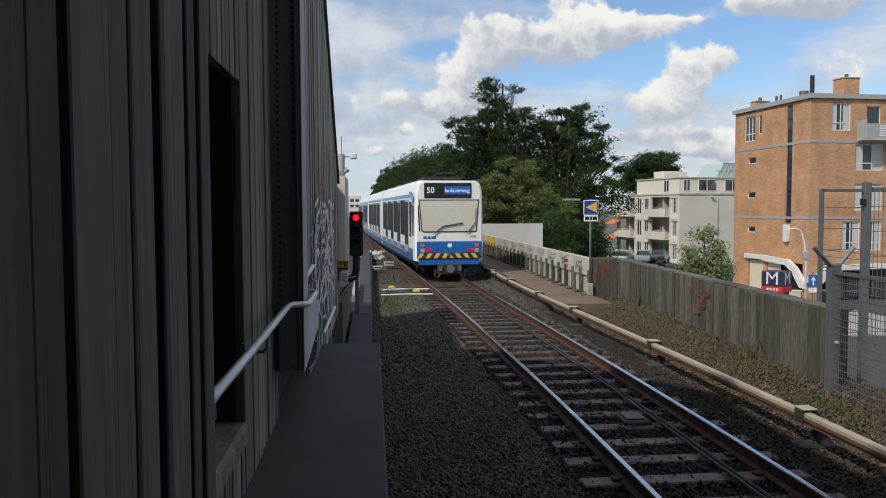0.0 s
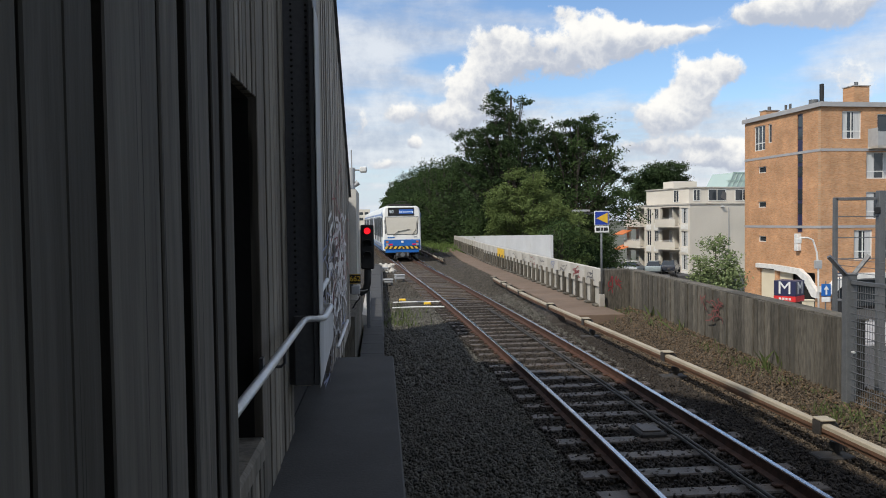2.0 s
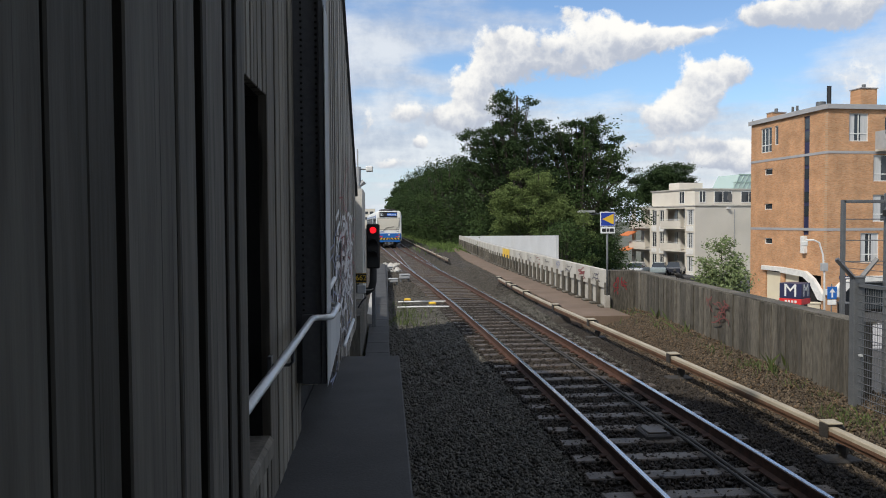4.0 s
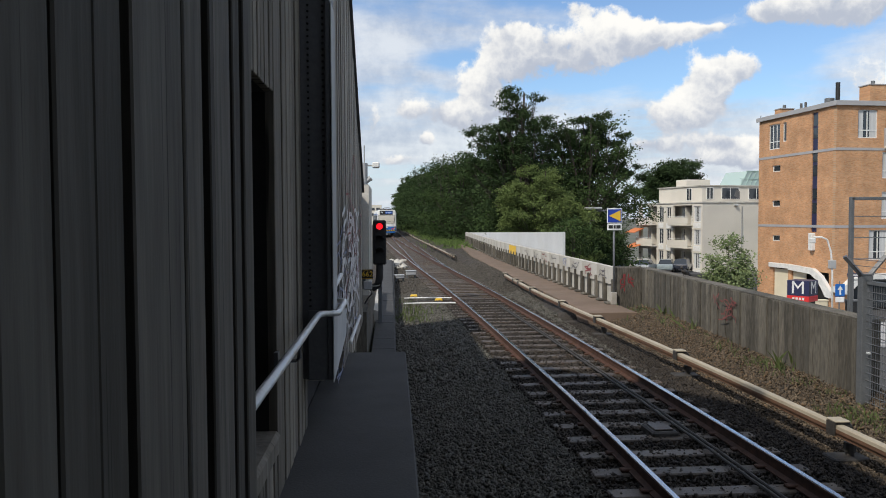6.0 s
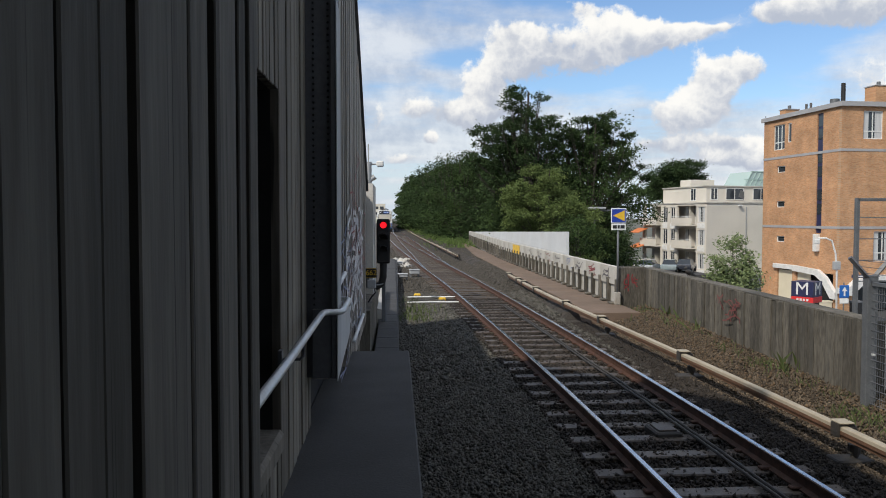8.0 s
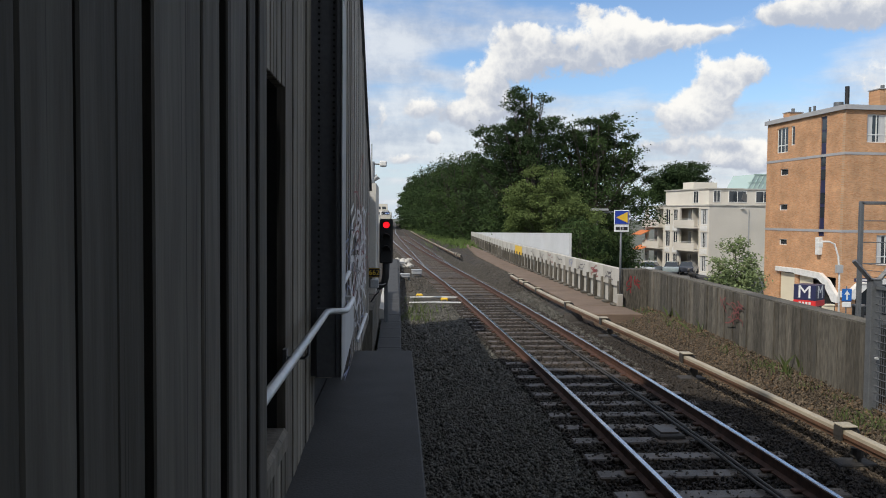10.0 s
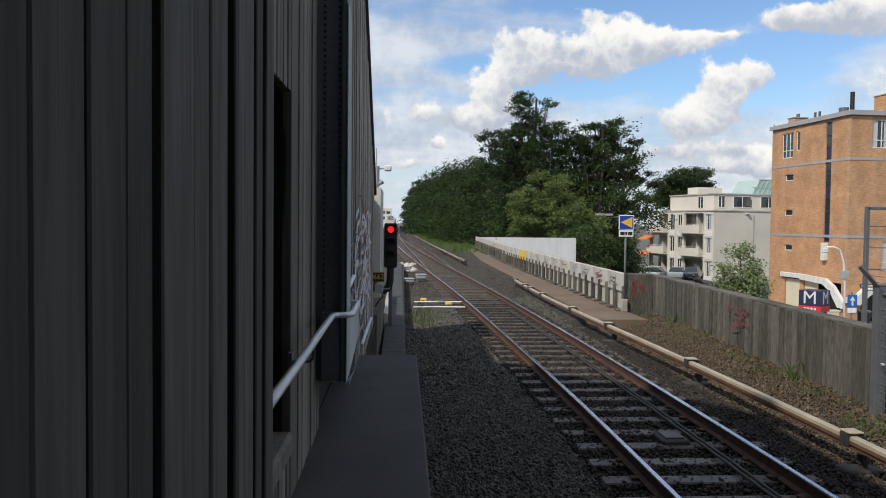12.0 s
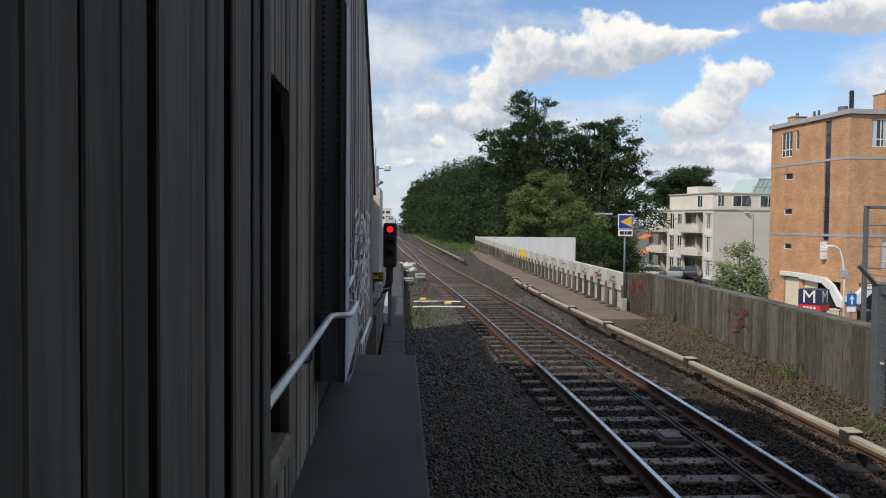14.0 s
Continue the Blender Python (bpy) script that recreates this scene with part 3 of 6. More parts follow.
# ---------------- walkway, parapets, concrete wall ----------------
def build_right_side():
    w = holder("walkway", kind="structure", label="brown concrete service walkway beside the track", category="walkway")
    y, k = 19.6, 0
    while y < 70:
        x0 = 5.05 if y < 48 else 5.05 + (y - 48) * 0.05
        part("slab", box(x0, 6.36, y, y + 1.98, -0.25, 0.1, 0.012), WALKWAY, w)
        y += 2.0
    # low parapet of precast posts and panels
    p = holder("parapet", kind="structure", label="low precast concrete parapet with graffiti and square openings", category="parapet")
    y = 21.6
    post = bpy.data.meshes.new("post")
    bm = box(-0.05, 0.05, -0.075, 0.075, 0.1, 0.80, 0.012)
    bm.to_mesh(post)
    bm.free()
    post.materials.append(CONC)
    foot = bpy.data.meshes.new("foot")
    bm = box(-0.14, 0.02, -0.17, 0.17, 0.1, 0.17, 0.02)
    bm.to_mesh(foot)
    bm.free()
    foot.materials.append(CONC)
    panel = bpy.data.meshes.new("panel")
    bm = box(0.0, 0.14, 0.005, 1.795, 0.62, 1.15, 0.012)
    bm.to_mesh(panel)
    bm.free()
    panel.materials.append(PARAPET)
    low = bpy.data.meshes.new("infill")
    bm = box(0.06, 0.14, 0.105, 1.695, 0.1, 0.62, 0.01)
    bm.to_mesh(low)
    bm.free()
    low.materials.append(PARAPET)
    while y < 75:
        x = 6.28 + max(0, y - 45) * 0.028
        a = 0 if y < 45 else -1.6
        for h in (0, 0.9):
            shared("post", post, p, pose(x + 0.02, y + h, 0, 0, 0, a))
            shared("foot", foot, p, pose(x - 0.07, y + h, 0, 0, 0, a))
        shared("panel", panel, p, pose(x + 0.02, y, 0, 0, 0, a))
        shared("infill", low, p, pose(x + 0.02, y, 0, 0, 0, a))
        y += 1.8
    # white screen behind it
    s = holder("white_screen_wall", kind="structure", label="plain white screen wall behind the parapet", category="wall")
    for k in range(22):
        y0 = 29.6 + k * 2.05
        x = 6.62 + max(0, y0 - 45) * 0.028
        part("panel", prism([(y0, -0.3), (y0 + 2.045, -0.3), (y0 + 2.045, 1.96 - 0.0405 * k), (y0, 2.0 - 0.0405 * k)], x, x + 0.1, "x"), WHITEWALL, s)
    # old concrete wall
    c = holder("concrete_wall", kind="structure", label="stained board-marked concrete retaining wall", category="wall")
    rng = random.Random(8)
    y = 10.25
    while y < 21.4:
        wdt = rng.choice((0.10, 0.13, 0.17, 0.22))
        x = 6.5 + (y - 10.25) * 0.045
        part("panel", box(x + rng.uniform(0, 0.055), x + 0.3, y, y + wdt - 0.0006, -5, 1.118 + rng.uniform(-0.004, 0.014), 0.004), CONC, c)
        y += wdt
    part("coping", prism([(6.535, 10.22), (6.84, 10.22), (7.33, 21.44), (7.035, 21.44)], 1.12, 1.15, "z"), CONC, c)
    part("end_wall", box(6.33, 7.1, 21.45, 21.75, -5, 1.16, 0.02), CONC, c)


build_right_side()


# ---------------- left side: station wall ----------------
WALL_X = -0.592       # rear plane of the wall
FRONT_X = -0.387      # nearer stretch, which stands forward
FRONT_END = 2.345


def build_left_wall():
    w = holder("wall_west", kind="structure", label="dark grey weathered vertical board wall of the station", category="wall")
    rng = random.Random(5)
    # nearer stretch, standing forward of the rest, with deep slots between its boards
    # black sheet so that the slots read as deep shade
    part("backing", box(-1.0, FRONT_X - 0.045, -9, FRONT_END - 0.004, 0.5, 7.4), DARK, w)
    spans = [(0.826, 0.964), (0.979, 1.105), (1.108, 1.220), (1.252, 1.543), (1.590, 1.737), (1.784, 1.823), (1.827, 2.010), (2.064, 2.150), (2.224, FRONT_END)]
    y = 0.814
    while y > -9:
        wdt = rng.choice((0.13, 0.16, 0.22, 0.27))
        spans.append((y - wdt, y))
        y -= wdt + rng.choice((0.004, 0.018, 0.03))
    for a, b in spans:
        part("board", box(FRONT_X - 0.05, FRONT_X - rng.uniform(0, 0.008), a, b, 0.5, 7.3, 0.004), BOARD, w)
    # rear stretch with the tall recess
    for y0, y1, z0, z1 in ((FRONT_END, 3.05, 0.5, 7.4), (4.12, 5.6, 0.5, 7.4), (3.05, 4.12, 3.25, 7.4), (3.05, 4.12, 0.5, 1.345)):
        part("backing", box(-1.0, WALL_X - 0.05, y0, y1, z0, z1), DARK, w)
    # same boards as the near stretch, in the lightened copy
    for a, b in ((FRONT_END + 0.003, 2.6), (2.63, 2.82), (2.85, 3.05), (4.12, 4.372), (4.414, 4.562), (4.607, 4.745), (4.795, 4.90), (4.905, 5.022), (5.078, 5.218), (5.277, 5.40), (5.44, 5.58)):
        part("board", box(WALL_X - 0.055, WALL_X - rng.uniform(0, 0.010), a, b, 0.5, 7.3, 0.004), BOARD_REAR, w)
    y = 3.055
    while y < 4.05:
        wdt = rng.choice((0.085, 0.11, 0.14))
        y1 = min(y + wdt, 4.118)
        part("board", box(WALL_X - 0.055, WALL_X - rng.uniform(0, 0.010), y, y1 - 0.022, 3.25, 7.3, 0.004), BOARD_REAR, w)
        part("board", box(WALL_X - 0.055, WALL_X - rng.uniform(0, 0.010), y, y1 - 0.022, 0.5, 1.345, 0.004), BOARD_REAR, w)
        y = y1
    sill = prism([(-1.0, 1.347), (-0.582, 1.347), (-0.582, 1.425), (-0.602, 1.449), (-1.0, 1.452)], 3.055, 4.115, "y")
    part("sill", sill, BOARD_REAR, w)
    # black panel stands in for the recess's shaded interior
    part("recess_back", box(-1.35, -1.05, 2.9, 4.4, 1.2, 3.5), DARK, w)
    # boarded stair enclosure beyond the steel post, its top falls away
    e = holder("stair_enclosure", kind="structure", label="grey boarded stair enclosure with graffiti and sloping top", category="wall")
    y = 5.62

    def top(v):
        return 7.3 if v < 5.9 else 7.3 - (v - 5.9) * 0.62

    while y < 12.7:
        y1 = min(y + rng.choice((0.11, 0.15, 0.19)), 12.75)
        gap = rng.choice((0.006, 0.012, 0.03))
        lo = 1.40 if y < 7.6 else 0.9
        part("board", prism([(y + 0.002, lo), (y1 - gap, lo), (y1 - gap, top(y1)), (y + 0.002, top(y))], -0.62, -0.47 - rng.uniform(0, 0.014), "x"), BOARD_GREY_LIT, e)
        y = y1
    part("cap", prism([(5.6, 7.32), (5.9, 7.32), (12.8, 3.05), (12.8, 3.0), (5.9, 7.26), (5.6, 7.26)], -0.66, -0.44, "x"), DARKSTEEL, e)
    part("cover_strip", prism([(5.29, 1.455), (5.64, 1.48), (5.64, 3.97), (5.56, 4.05), (5.29, 4.05)], -0.389, -0.383, "x"), BOARD_PALE, e, "pale painted cover strip")
    part("stringer", prism([(5.645, 1.48), (6.75, 1.58), (6.75, 1.80), (5.645, 1.90)], -0.466, -0.384, "x"), BOARD_PALE, e, "pale painted stair stringer")
    # black in place of the shade behind and under the boards
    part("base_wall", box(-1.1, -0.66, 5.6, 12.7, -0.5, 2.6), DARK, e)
    # hidden wall added to stop sun leaking between enclosure and pier
    part("rear_wall", box(-0.95, -0.62, 12.76, 16.28, -0.5, 3.05), CONC, e)
    # steel post
    s = holder("steel_post", 0, 0, 0, label="dark riveted steel post standing against the board wall", category="post", kind="structure")
    part("web", box(-0.64, -0.405, 5.34, 5.6, 1.47, 7.35, 0.006), DARKSTEEL, s)
    part("flange", box(-0.425, -0.392, 5.30, 5.61, 1.47, 7.35, 0.004), DARKSTEEL, s)
    part("foot_plate", box(-0.56, -0.425, 5.31, 5.335, 1.47, 1.95, 0.004), DARKSTEEL, s)
    rivet = bpy.data.meshes.new("rivet")
    bm = bmesh.new()
    bmesh.ops.create_icosphere(bm, subdivisions=1, radius=0.010)
    bm.to_mesh(rivet)
    bm.free()
    rivet.materials.append(BLACK)
    for x, z0, z1 in ((-0.545, 1.98, 4.75), (-0.445, 2.9, 4.75)):
        z = z0
        while z < z1:
            shared("rivet", rivet, s, pose(x, 5.338, z))
            z += 0.042


build_left_wall()


def build_ledge():
    g = holder("platform", kind="structure", label="dark concrete platform edge running along the wall", category="platform")
    part("slab", box(-0.66, 0.161, -9, 8.62, 0.93, 1.08, 0.012), LEDGE, g)
    part("face", box(-0.62, 0.12, -9, 8.58, -0.4, 0.928), LEDGE, g)
    # the platform on which the viewer stands, under an unseen roof
    part("deck", box(0.166, 1.6, -30, -0.6, -0.4, 1.08, 0.012), LEDGE, g)
    # out of view: black roof and walls added to keep light off wall and track
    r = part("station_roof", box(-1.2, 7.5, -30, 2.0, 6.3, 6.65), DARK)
    tagged(r, "dark flat station roof out of view, sized to shade wall and track", "roof", kind="structure")
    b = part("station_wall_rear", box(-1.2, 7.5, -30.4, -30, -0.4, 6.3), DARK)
    tagged(b, "plain dark wall added out of view to close off light from behind", "wall", kind="structure")
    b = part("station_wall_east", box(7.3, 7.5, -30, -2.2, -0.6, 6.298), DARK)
    tagged(b, "plain dark wall added out of view to block light from the right", "wall", kind="structure")


build_ledge()


# ---------------- station details ----------------
def text_mesh(name, body, size, material, parent, m, depth=0.004, bold=0.0):
    cu = bpy.data.curves.new(name, "FONT")
    cu.body, cu.size, cu.extrude, cu.offset, cu.align_x, cu.align_y = body, size, depth, bold, "CENTER", "CENTER"
    tmp = bpy.data.objects.new(name, cu)
    scene.collection.objects.link(tmp)
    bpy.context.view_layer.update()
    me = bpy.data.meshes.new_from_object(tmp.evaluated_get(bpy.context.evaluated_depsgraph_get()))
    bpy.data.objects.remove(tmp)
    me.name = name
    me.materials.clear()
    me.materials.append(material)
    ob = new(name, me)
    ob.parent = parent
    ob.matrix_basis = m
    return ob


FACE_CAM = (90, 0, 0)      # flat things that face -y


def build_handrail():
    h = holder("handrail", label="galvanised tubular handrail bolted to the board wall", category="handrail")
    X, Z = -0.47, 1.932
    run = [(X, 2.36, Z), (X, 3.6, Z), (X, 5.08, Z + 0.012), (X + 0.006, 5.15, Z + 0.012), (X + 0.03, 5.19, Z + 0.012), (X + 0.07, 5.205, Z + 0.010), (-0.375, 5.215, Z + 0.010), (-0.352, 5.25, Z + 0.010), (-0.345, 5.31, Z + 0.010), (-0.345, 5.92, Z + 0.012), (-0.352, 5.97, Z + 0.012), (-0.38, 6.0, Z + 0.012), (-0.455, 6.01, Z + 0.012)]
    part("rail", tube(run, 0.021, 12), GALV, h, smooth=True)
    part("upper_rail", tube([(-0.42, 5.66, 2.055), (-0.42, 6.1, 2.075), (-0.42, 6.62, 2.10)], 0.019, 12), GALV, h, smooth=True)
    part("stair_rail", tube([(-0.42, 8.0, 1.30), (-0.42, 9.2, 1.288), (-0.42, 10.3, 1.277)], 0.02, 12), GALV, h, smooth=True)
    for x, y, z, wall in ((X, 4.08, Z, WALL_X), (X, 2.7, Z, WALL_X), (-0.42, 6.3, 2.08, -0.47), (-0.42, 9.1, 1.29, -0.47)):
        b = part("bracket", tube([(wall, y, z - 0.10), (x - 0.02, y, z - 0.10), (x, y, z - 0.08), (x, y, z - 0.005)], 0.009, 8), DARKSTEEL, h)
        part("plate", box(wall - 0.01, wall + 0.012, y - 0.03, y + 0.03, z - 0.17, z - 0.05, 0.002), DARKSTEEL, b)


build_handrail()


def build_pier_and_duct():
    p = holder("concrete_pier", kind="structure", label="rounded pale concrete pier at the end of the enclosure", category="pier")
    bm = box(-0.95, -0.475, 16.3, 18.6, -0.5, 3.40)
    bmesh.ops.bevel(bm, geom=[e for e in bm.edges if all(v.co.z > 3.1 for v in e.verts)], offset=0.12, segments=4, affect="EDGES")
    part("shaft", bm, CONC_PALE, p)
    part("plinth", prism([(13.4, -0.4), (19.6, -0.4), (19.6, 0.55), (18.9, 0.95), (13.4, 0.95)], -0.95, -0.44, "x"), CONC, p)
    k = holder("kerb_beam", label="long pale concrete beam lying beside the cable duct", category="concrete beam")
    part("beam", prism([(-0.50, -0.2), (-0.30, -0.2), (-0.33, 0.38), (-0.46, 0.42)], 18.2, 24.6, "y"), CONC_PALE, k)
    d = holder("cable_duct", kind="structure", label="dark concrete cable duct with lids used as a path", category="cable duct")
    part("trough", box(-0.36, 0.07, 9.4, 44, -0.5, 0.10), LEDGE, d)
    lid = bpy.data.meshes.new("lid")
    bm = box(-0.22, 0.22, 0.006, 1.19, 0.103, 0.16, 0.01)
    bm.to_mesh(lid)
    bm.free()
    lid.materials.append(LEDGE)
    rng = random.Random(2)
    for i in range(29):
        shared("lid", lid, d, pose(-0.145 - i * 0.004, 9.4 + i * 1.2, rng.uniform(-0.004, 0.008), 0, 0, rng.uniform(-0.5, 0.5)))


build_pier_and_duct()


def disc(r, y0, y1, seg=20, bm=None):
    """A round disc whose axis lies along y."""
    bm = bm or bmesh.new()
    return prism([(r * math.cos(2 * math.pi * k / seg), r * math.sin(2 * math.pi * k / seg)) for k in range(seg)], y0, y1, "y", bm)


def build_signal():
    s = holder("railway_signal", -0.275, 17.5, 0, label="black railway signal showing one red lamp", category="signal", kind="")
    part("backplate", box(-0.15, 0.15, -0.03, 0.02, 1.52, 2.53, 0.03), SIGNAL_BLACK, s)
    part("housing", box(-0.12, 0.12, 0.02, 0.22, 1.55, 2.5, 0.02), SIGNAL_BLACK, s)
    for z, m in ((2.39, RED_GLOW), (2.10, SIGNAL_BLACK), (1.83, SIGNAL_BLACK)):
        bm = bmesh.new()
        disc(0.072, -0.045, -0.032, 24, bm)
        o = part("lens", bm, m, s, "lit red lens" if m is RED_GLOW else "unlit dark lens")
        o.matrix_basis = pose(0, 0, z)
        hood = bmesh.new()
        seg = 14
        rows = []
        for yy in (-0.03, -0.2):
            rows.append([[hood.verts.new((r * math.cos(a), yy if math.sin(a) > -0.1 else max(yy, -0.08), r * math.sin(a))) for a in [math.radians(-20 + 220 * k / seg) for k in range(seg + 1)]] for r in (0.093, 0.1)])
        for k in range(seg):
            for q in (0, 1):
                hood.faces.new((rows[0][q][k], rows[0][q][k + 1], rows[1][q][k + 1], rows[1][q][k]))
            hood.faces.new((rows[1][0][k], rows[1][0][k + 1], rows[1][1][k + 1], rows[1][1][k]))
        o2 = part("hood", hood, SIGNAL_BLACK, s)
        o2.matrix_basis = pose(0, 0, z)
    part("lower_tube", tube([(0, 0.08, 1.56), (-0.01, 0.08, 1.2), (-0.05, 0.08, 1.06), (-0.14, 0.06, 1.0), (-0.3, -0.1, 0.98)], 0.085, 10), SIGNAL_BLACK, s, smooth=True)
    part("mast", box(-0.045, 0.045, 0.2, 0.28, 0.1, 2.4, 0.01), GALVDULL, s)
    n = holder("signal_number_plate", -0.385, 12.40, 1.68, label="black plate with yellow signal number", category="sign")
    part("plate", box(-0.088, 0.088, -0.010, 0.010, -0.078, 0.078, 0.006), SIGNAL_BLACK, n)
    text_mesh("digits", "662", 0.118, YELLOW, n, pose(0, -0.014, 0.0, *FACE_CAM))
    part("border", prism([(-0.082, -0.072), (0.082, -0.072), (0.082, -0.066), (-0.082, -0.066)], -0.0135, -0.0105, "y"), YELLOW, n)
    part("border", prism([(-0.082, 0.066), (0.082, 0.066), (0.082, 0.072), (-0.082, 0.072)], -0.0135, -0.0105, "y"), YELLOW, n)
    part("arm", box(-0.085, -0.03, 0.011, 0.05, -0.24, 0.06, 0.006), GALVDULL, n)
    b = holder("junction_box", -0.375, 12.42, 1.50, label="small grey metal junction box below the number plate", category="junction box")
    part("case", box(-0.075, 0.065, -0.05, 0.05, -0.07, 0.07, 0.012), GREYPAINT, b)
    part("cable", tube([(0.03, 0, -0.06), (0.06, 0, -0.14), (0.0, 0.02, -0.2), (-0.06, 0.03, -0.3)], 0.012, 6), BLACK, b)
    part("conduit", tube([(0.05, 0.04, -0.02), (0.10, 1.2, -0.12), (0.10, 4.6, -0.4)], 0.012, 6), BLACK, b)


build_signal()


def build_track_boxes():
    """Switch gear and small yellow markers beside the track."""
    rng = random.Random(6)
    for x, y, s in ((0.30, 33.5, 0.62), (0.85, 35.5, 0.7), (0.15, 42.5, 0.6)):
        c = holder("point_machine_box", x, y, -0.24, rng.uniform(-8, 8), label="grey steel trackside box on short legs", category="trackside box")
        part("case", box(-0.32 * s, 0.32 * s, -0.2, 0.2, 0.18, 0.5 * s, 0.03), GREYPAINT, c)
        part("lid", box(-0.35 * s, 0.35 * s, -0.23, 0.23, 0.5 * s + 0.003, 0.56 * s, 0.015), GREYPAINT, c)
        for lx in (-0.26, 0.26):
            part("leg", box(lx * s - 0.03, lx * s + 0.03, -0.1, 0.1, -0.06, 0.18), GALVDULL, c)
    for x, y in ((0.75, 27.0), (1.55, 25.7)):
        c = holder("yellow_marker", x, y, -0.24, label="small yellow track magnet beside the rail", category="marker")
        bm = box(-0.12, 0.12, -0.1, 0.1, -0.02, 0.12, 0.03)
        part("body", bm, YELLOW, c)
        part("foot", box(-0.16, 0.16, -0.13, 0.13, -0.06, 0.0), BRACKET, c)
    for y, x0, x1 in ((24.3, 0.35, 2.0), (25.9, 0.4, 2.0)):
        c = holder("drain_pipe", 0, 0, 0, label="thin white pipe lying across the ballast", category="pipe")
        part("pipe", tube([(x0, y, -0.13), ((x0 + x1) / 2, y + 0.02, -0.12), (x1, y + 0.03, -0.13)], 0.022, 8), WHITE, c)
        for x in (x0 + 0.2, x1 - 0.2):
            part("saddle", box(x - 0.05, x + 0.05, y - 0.06, y + 0.08, -0.3, -0.14), CONC, c)
    # stacked pale stones at the switch
    rk = holder("rubble_heap", 0.2, 44, -0.24, label="pale broken concrete lumps beside the switch", category="rubble")
    for k in range(26):
        bm = bmesh.new()
        bmesh.ops.create_icosphere(bm, subdivisions=1, radius=rng.uniform(0.12, 0.24))
        for v in bm.verts:
            v.co = Vector((v.co.x * rng.uniform(0.7, 1.3), v.co.y * rng.uniform(0.7, 1.3), v.co.z * rng.uniform(0.5, 0.9)))
        o = part("lump", bm, CONC_PALE, rk)
        o.matrix_basis = pose(rng.uniform(-0.9, 0.6), rng.uniform(-2, 7), 0.08)


build_track_boxes()
mg = holder("track_magnet", 3.42, 9.55, -0.2, 2, label="low dark train-control box between the rails", category="trackside box")
part("body", box(-0.17, 0.17, -0.22, 0.22, -0.06, 0.09, 0.02), BRACKET, mg)
part("lid", box(-0.12, 0.12, -0.16, 0.16, 0.092, 0.11, 0.006), SLEEPER, mg)
part("cable", tube([(0.17, 0, 0.02), (0.28, 0.05, 0.06), (0.36, 0.1, 0.07)], 0.014, 6), BRACKET, mg)


def build_marker_sign():
    s = holder("trackside_sign", 6.26, 21.4, 0.1, label="blue square sign with orange triangle on a grey pole", category="sign")
    part("pole", tube([(0, 0, 0), (0, 0, 2.75)], 0.03, 10), GALVDULL, s, smooth=True)
    part("base", box(-0.08, 0.08, -0.06, 0.06, 0, 0.35, 0.01), CONC_PALE, s)
    p = part("panel", box(-0.215, 0.215, -0.06, -0.035, 2.31, 2.72, 0.008), WHITE, s)
    part("field", box(-0.195, 0.195, -0.066, -0.061, 2.33, 2.70), BLUE, p, "blue square field")
    part("triangle", prism([(-0.165, 2.515), (0.165, 2.36), (0.165, 2.67)], -0.072, -0.067, "y"), YELLOW, p, "orange triangle")
    q = part("lower_panel", box(-0.205, 0.205, -0.058, -0.036, 2.11, 2.295, 0.006), WHITE, s)
    for k, (a, b) in enumerate(((-0.17, -0.05), (-0.03, 0.03), (0.05, 0.17))):
        part("bar", box(a, b, -0.063, -0.059, 2.155, 2.25), BLACK, q)


build_marker_sign()


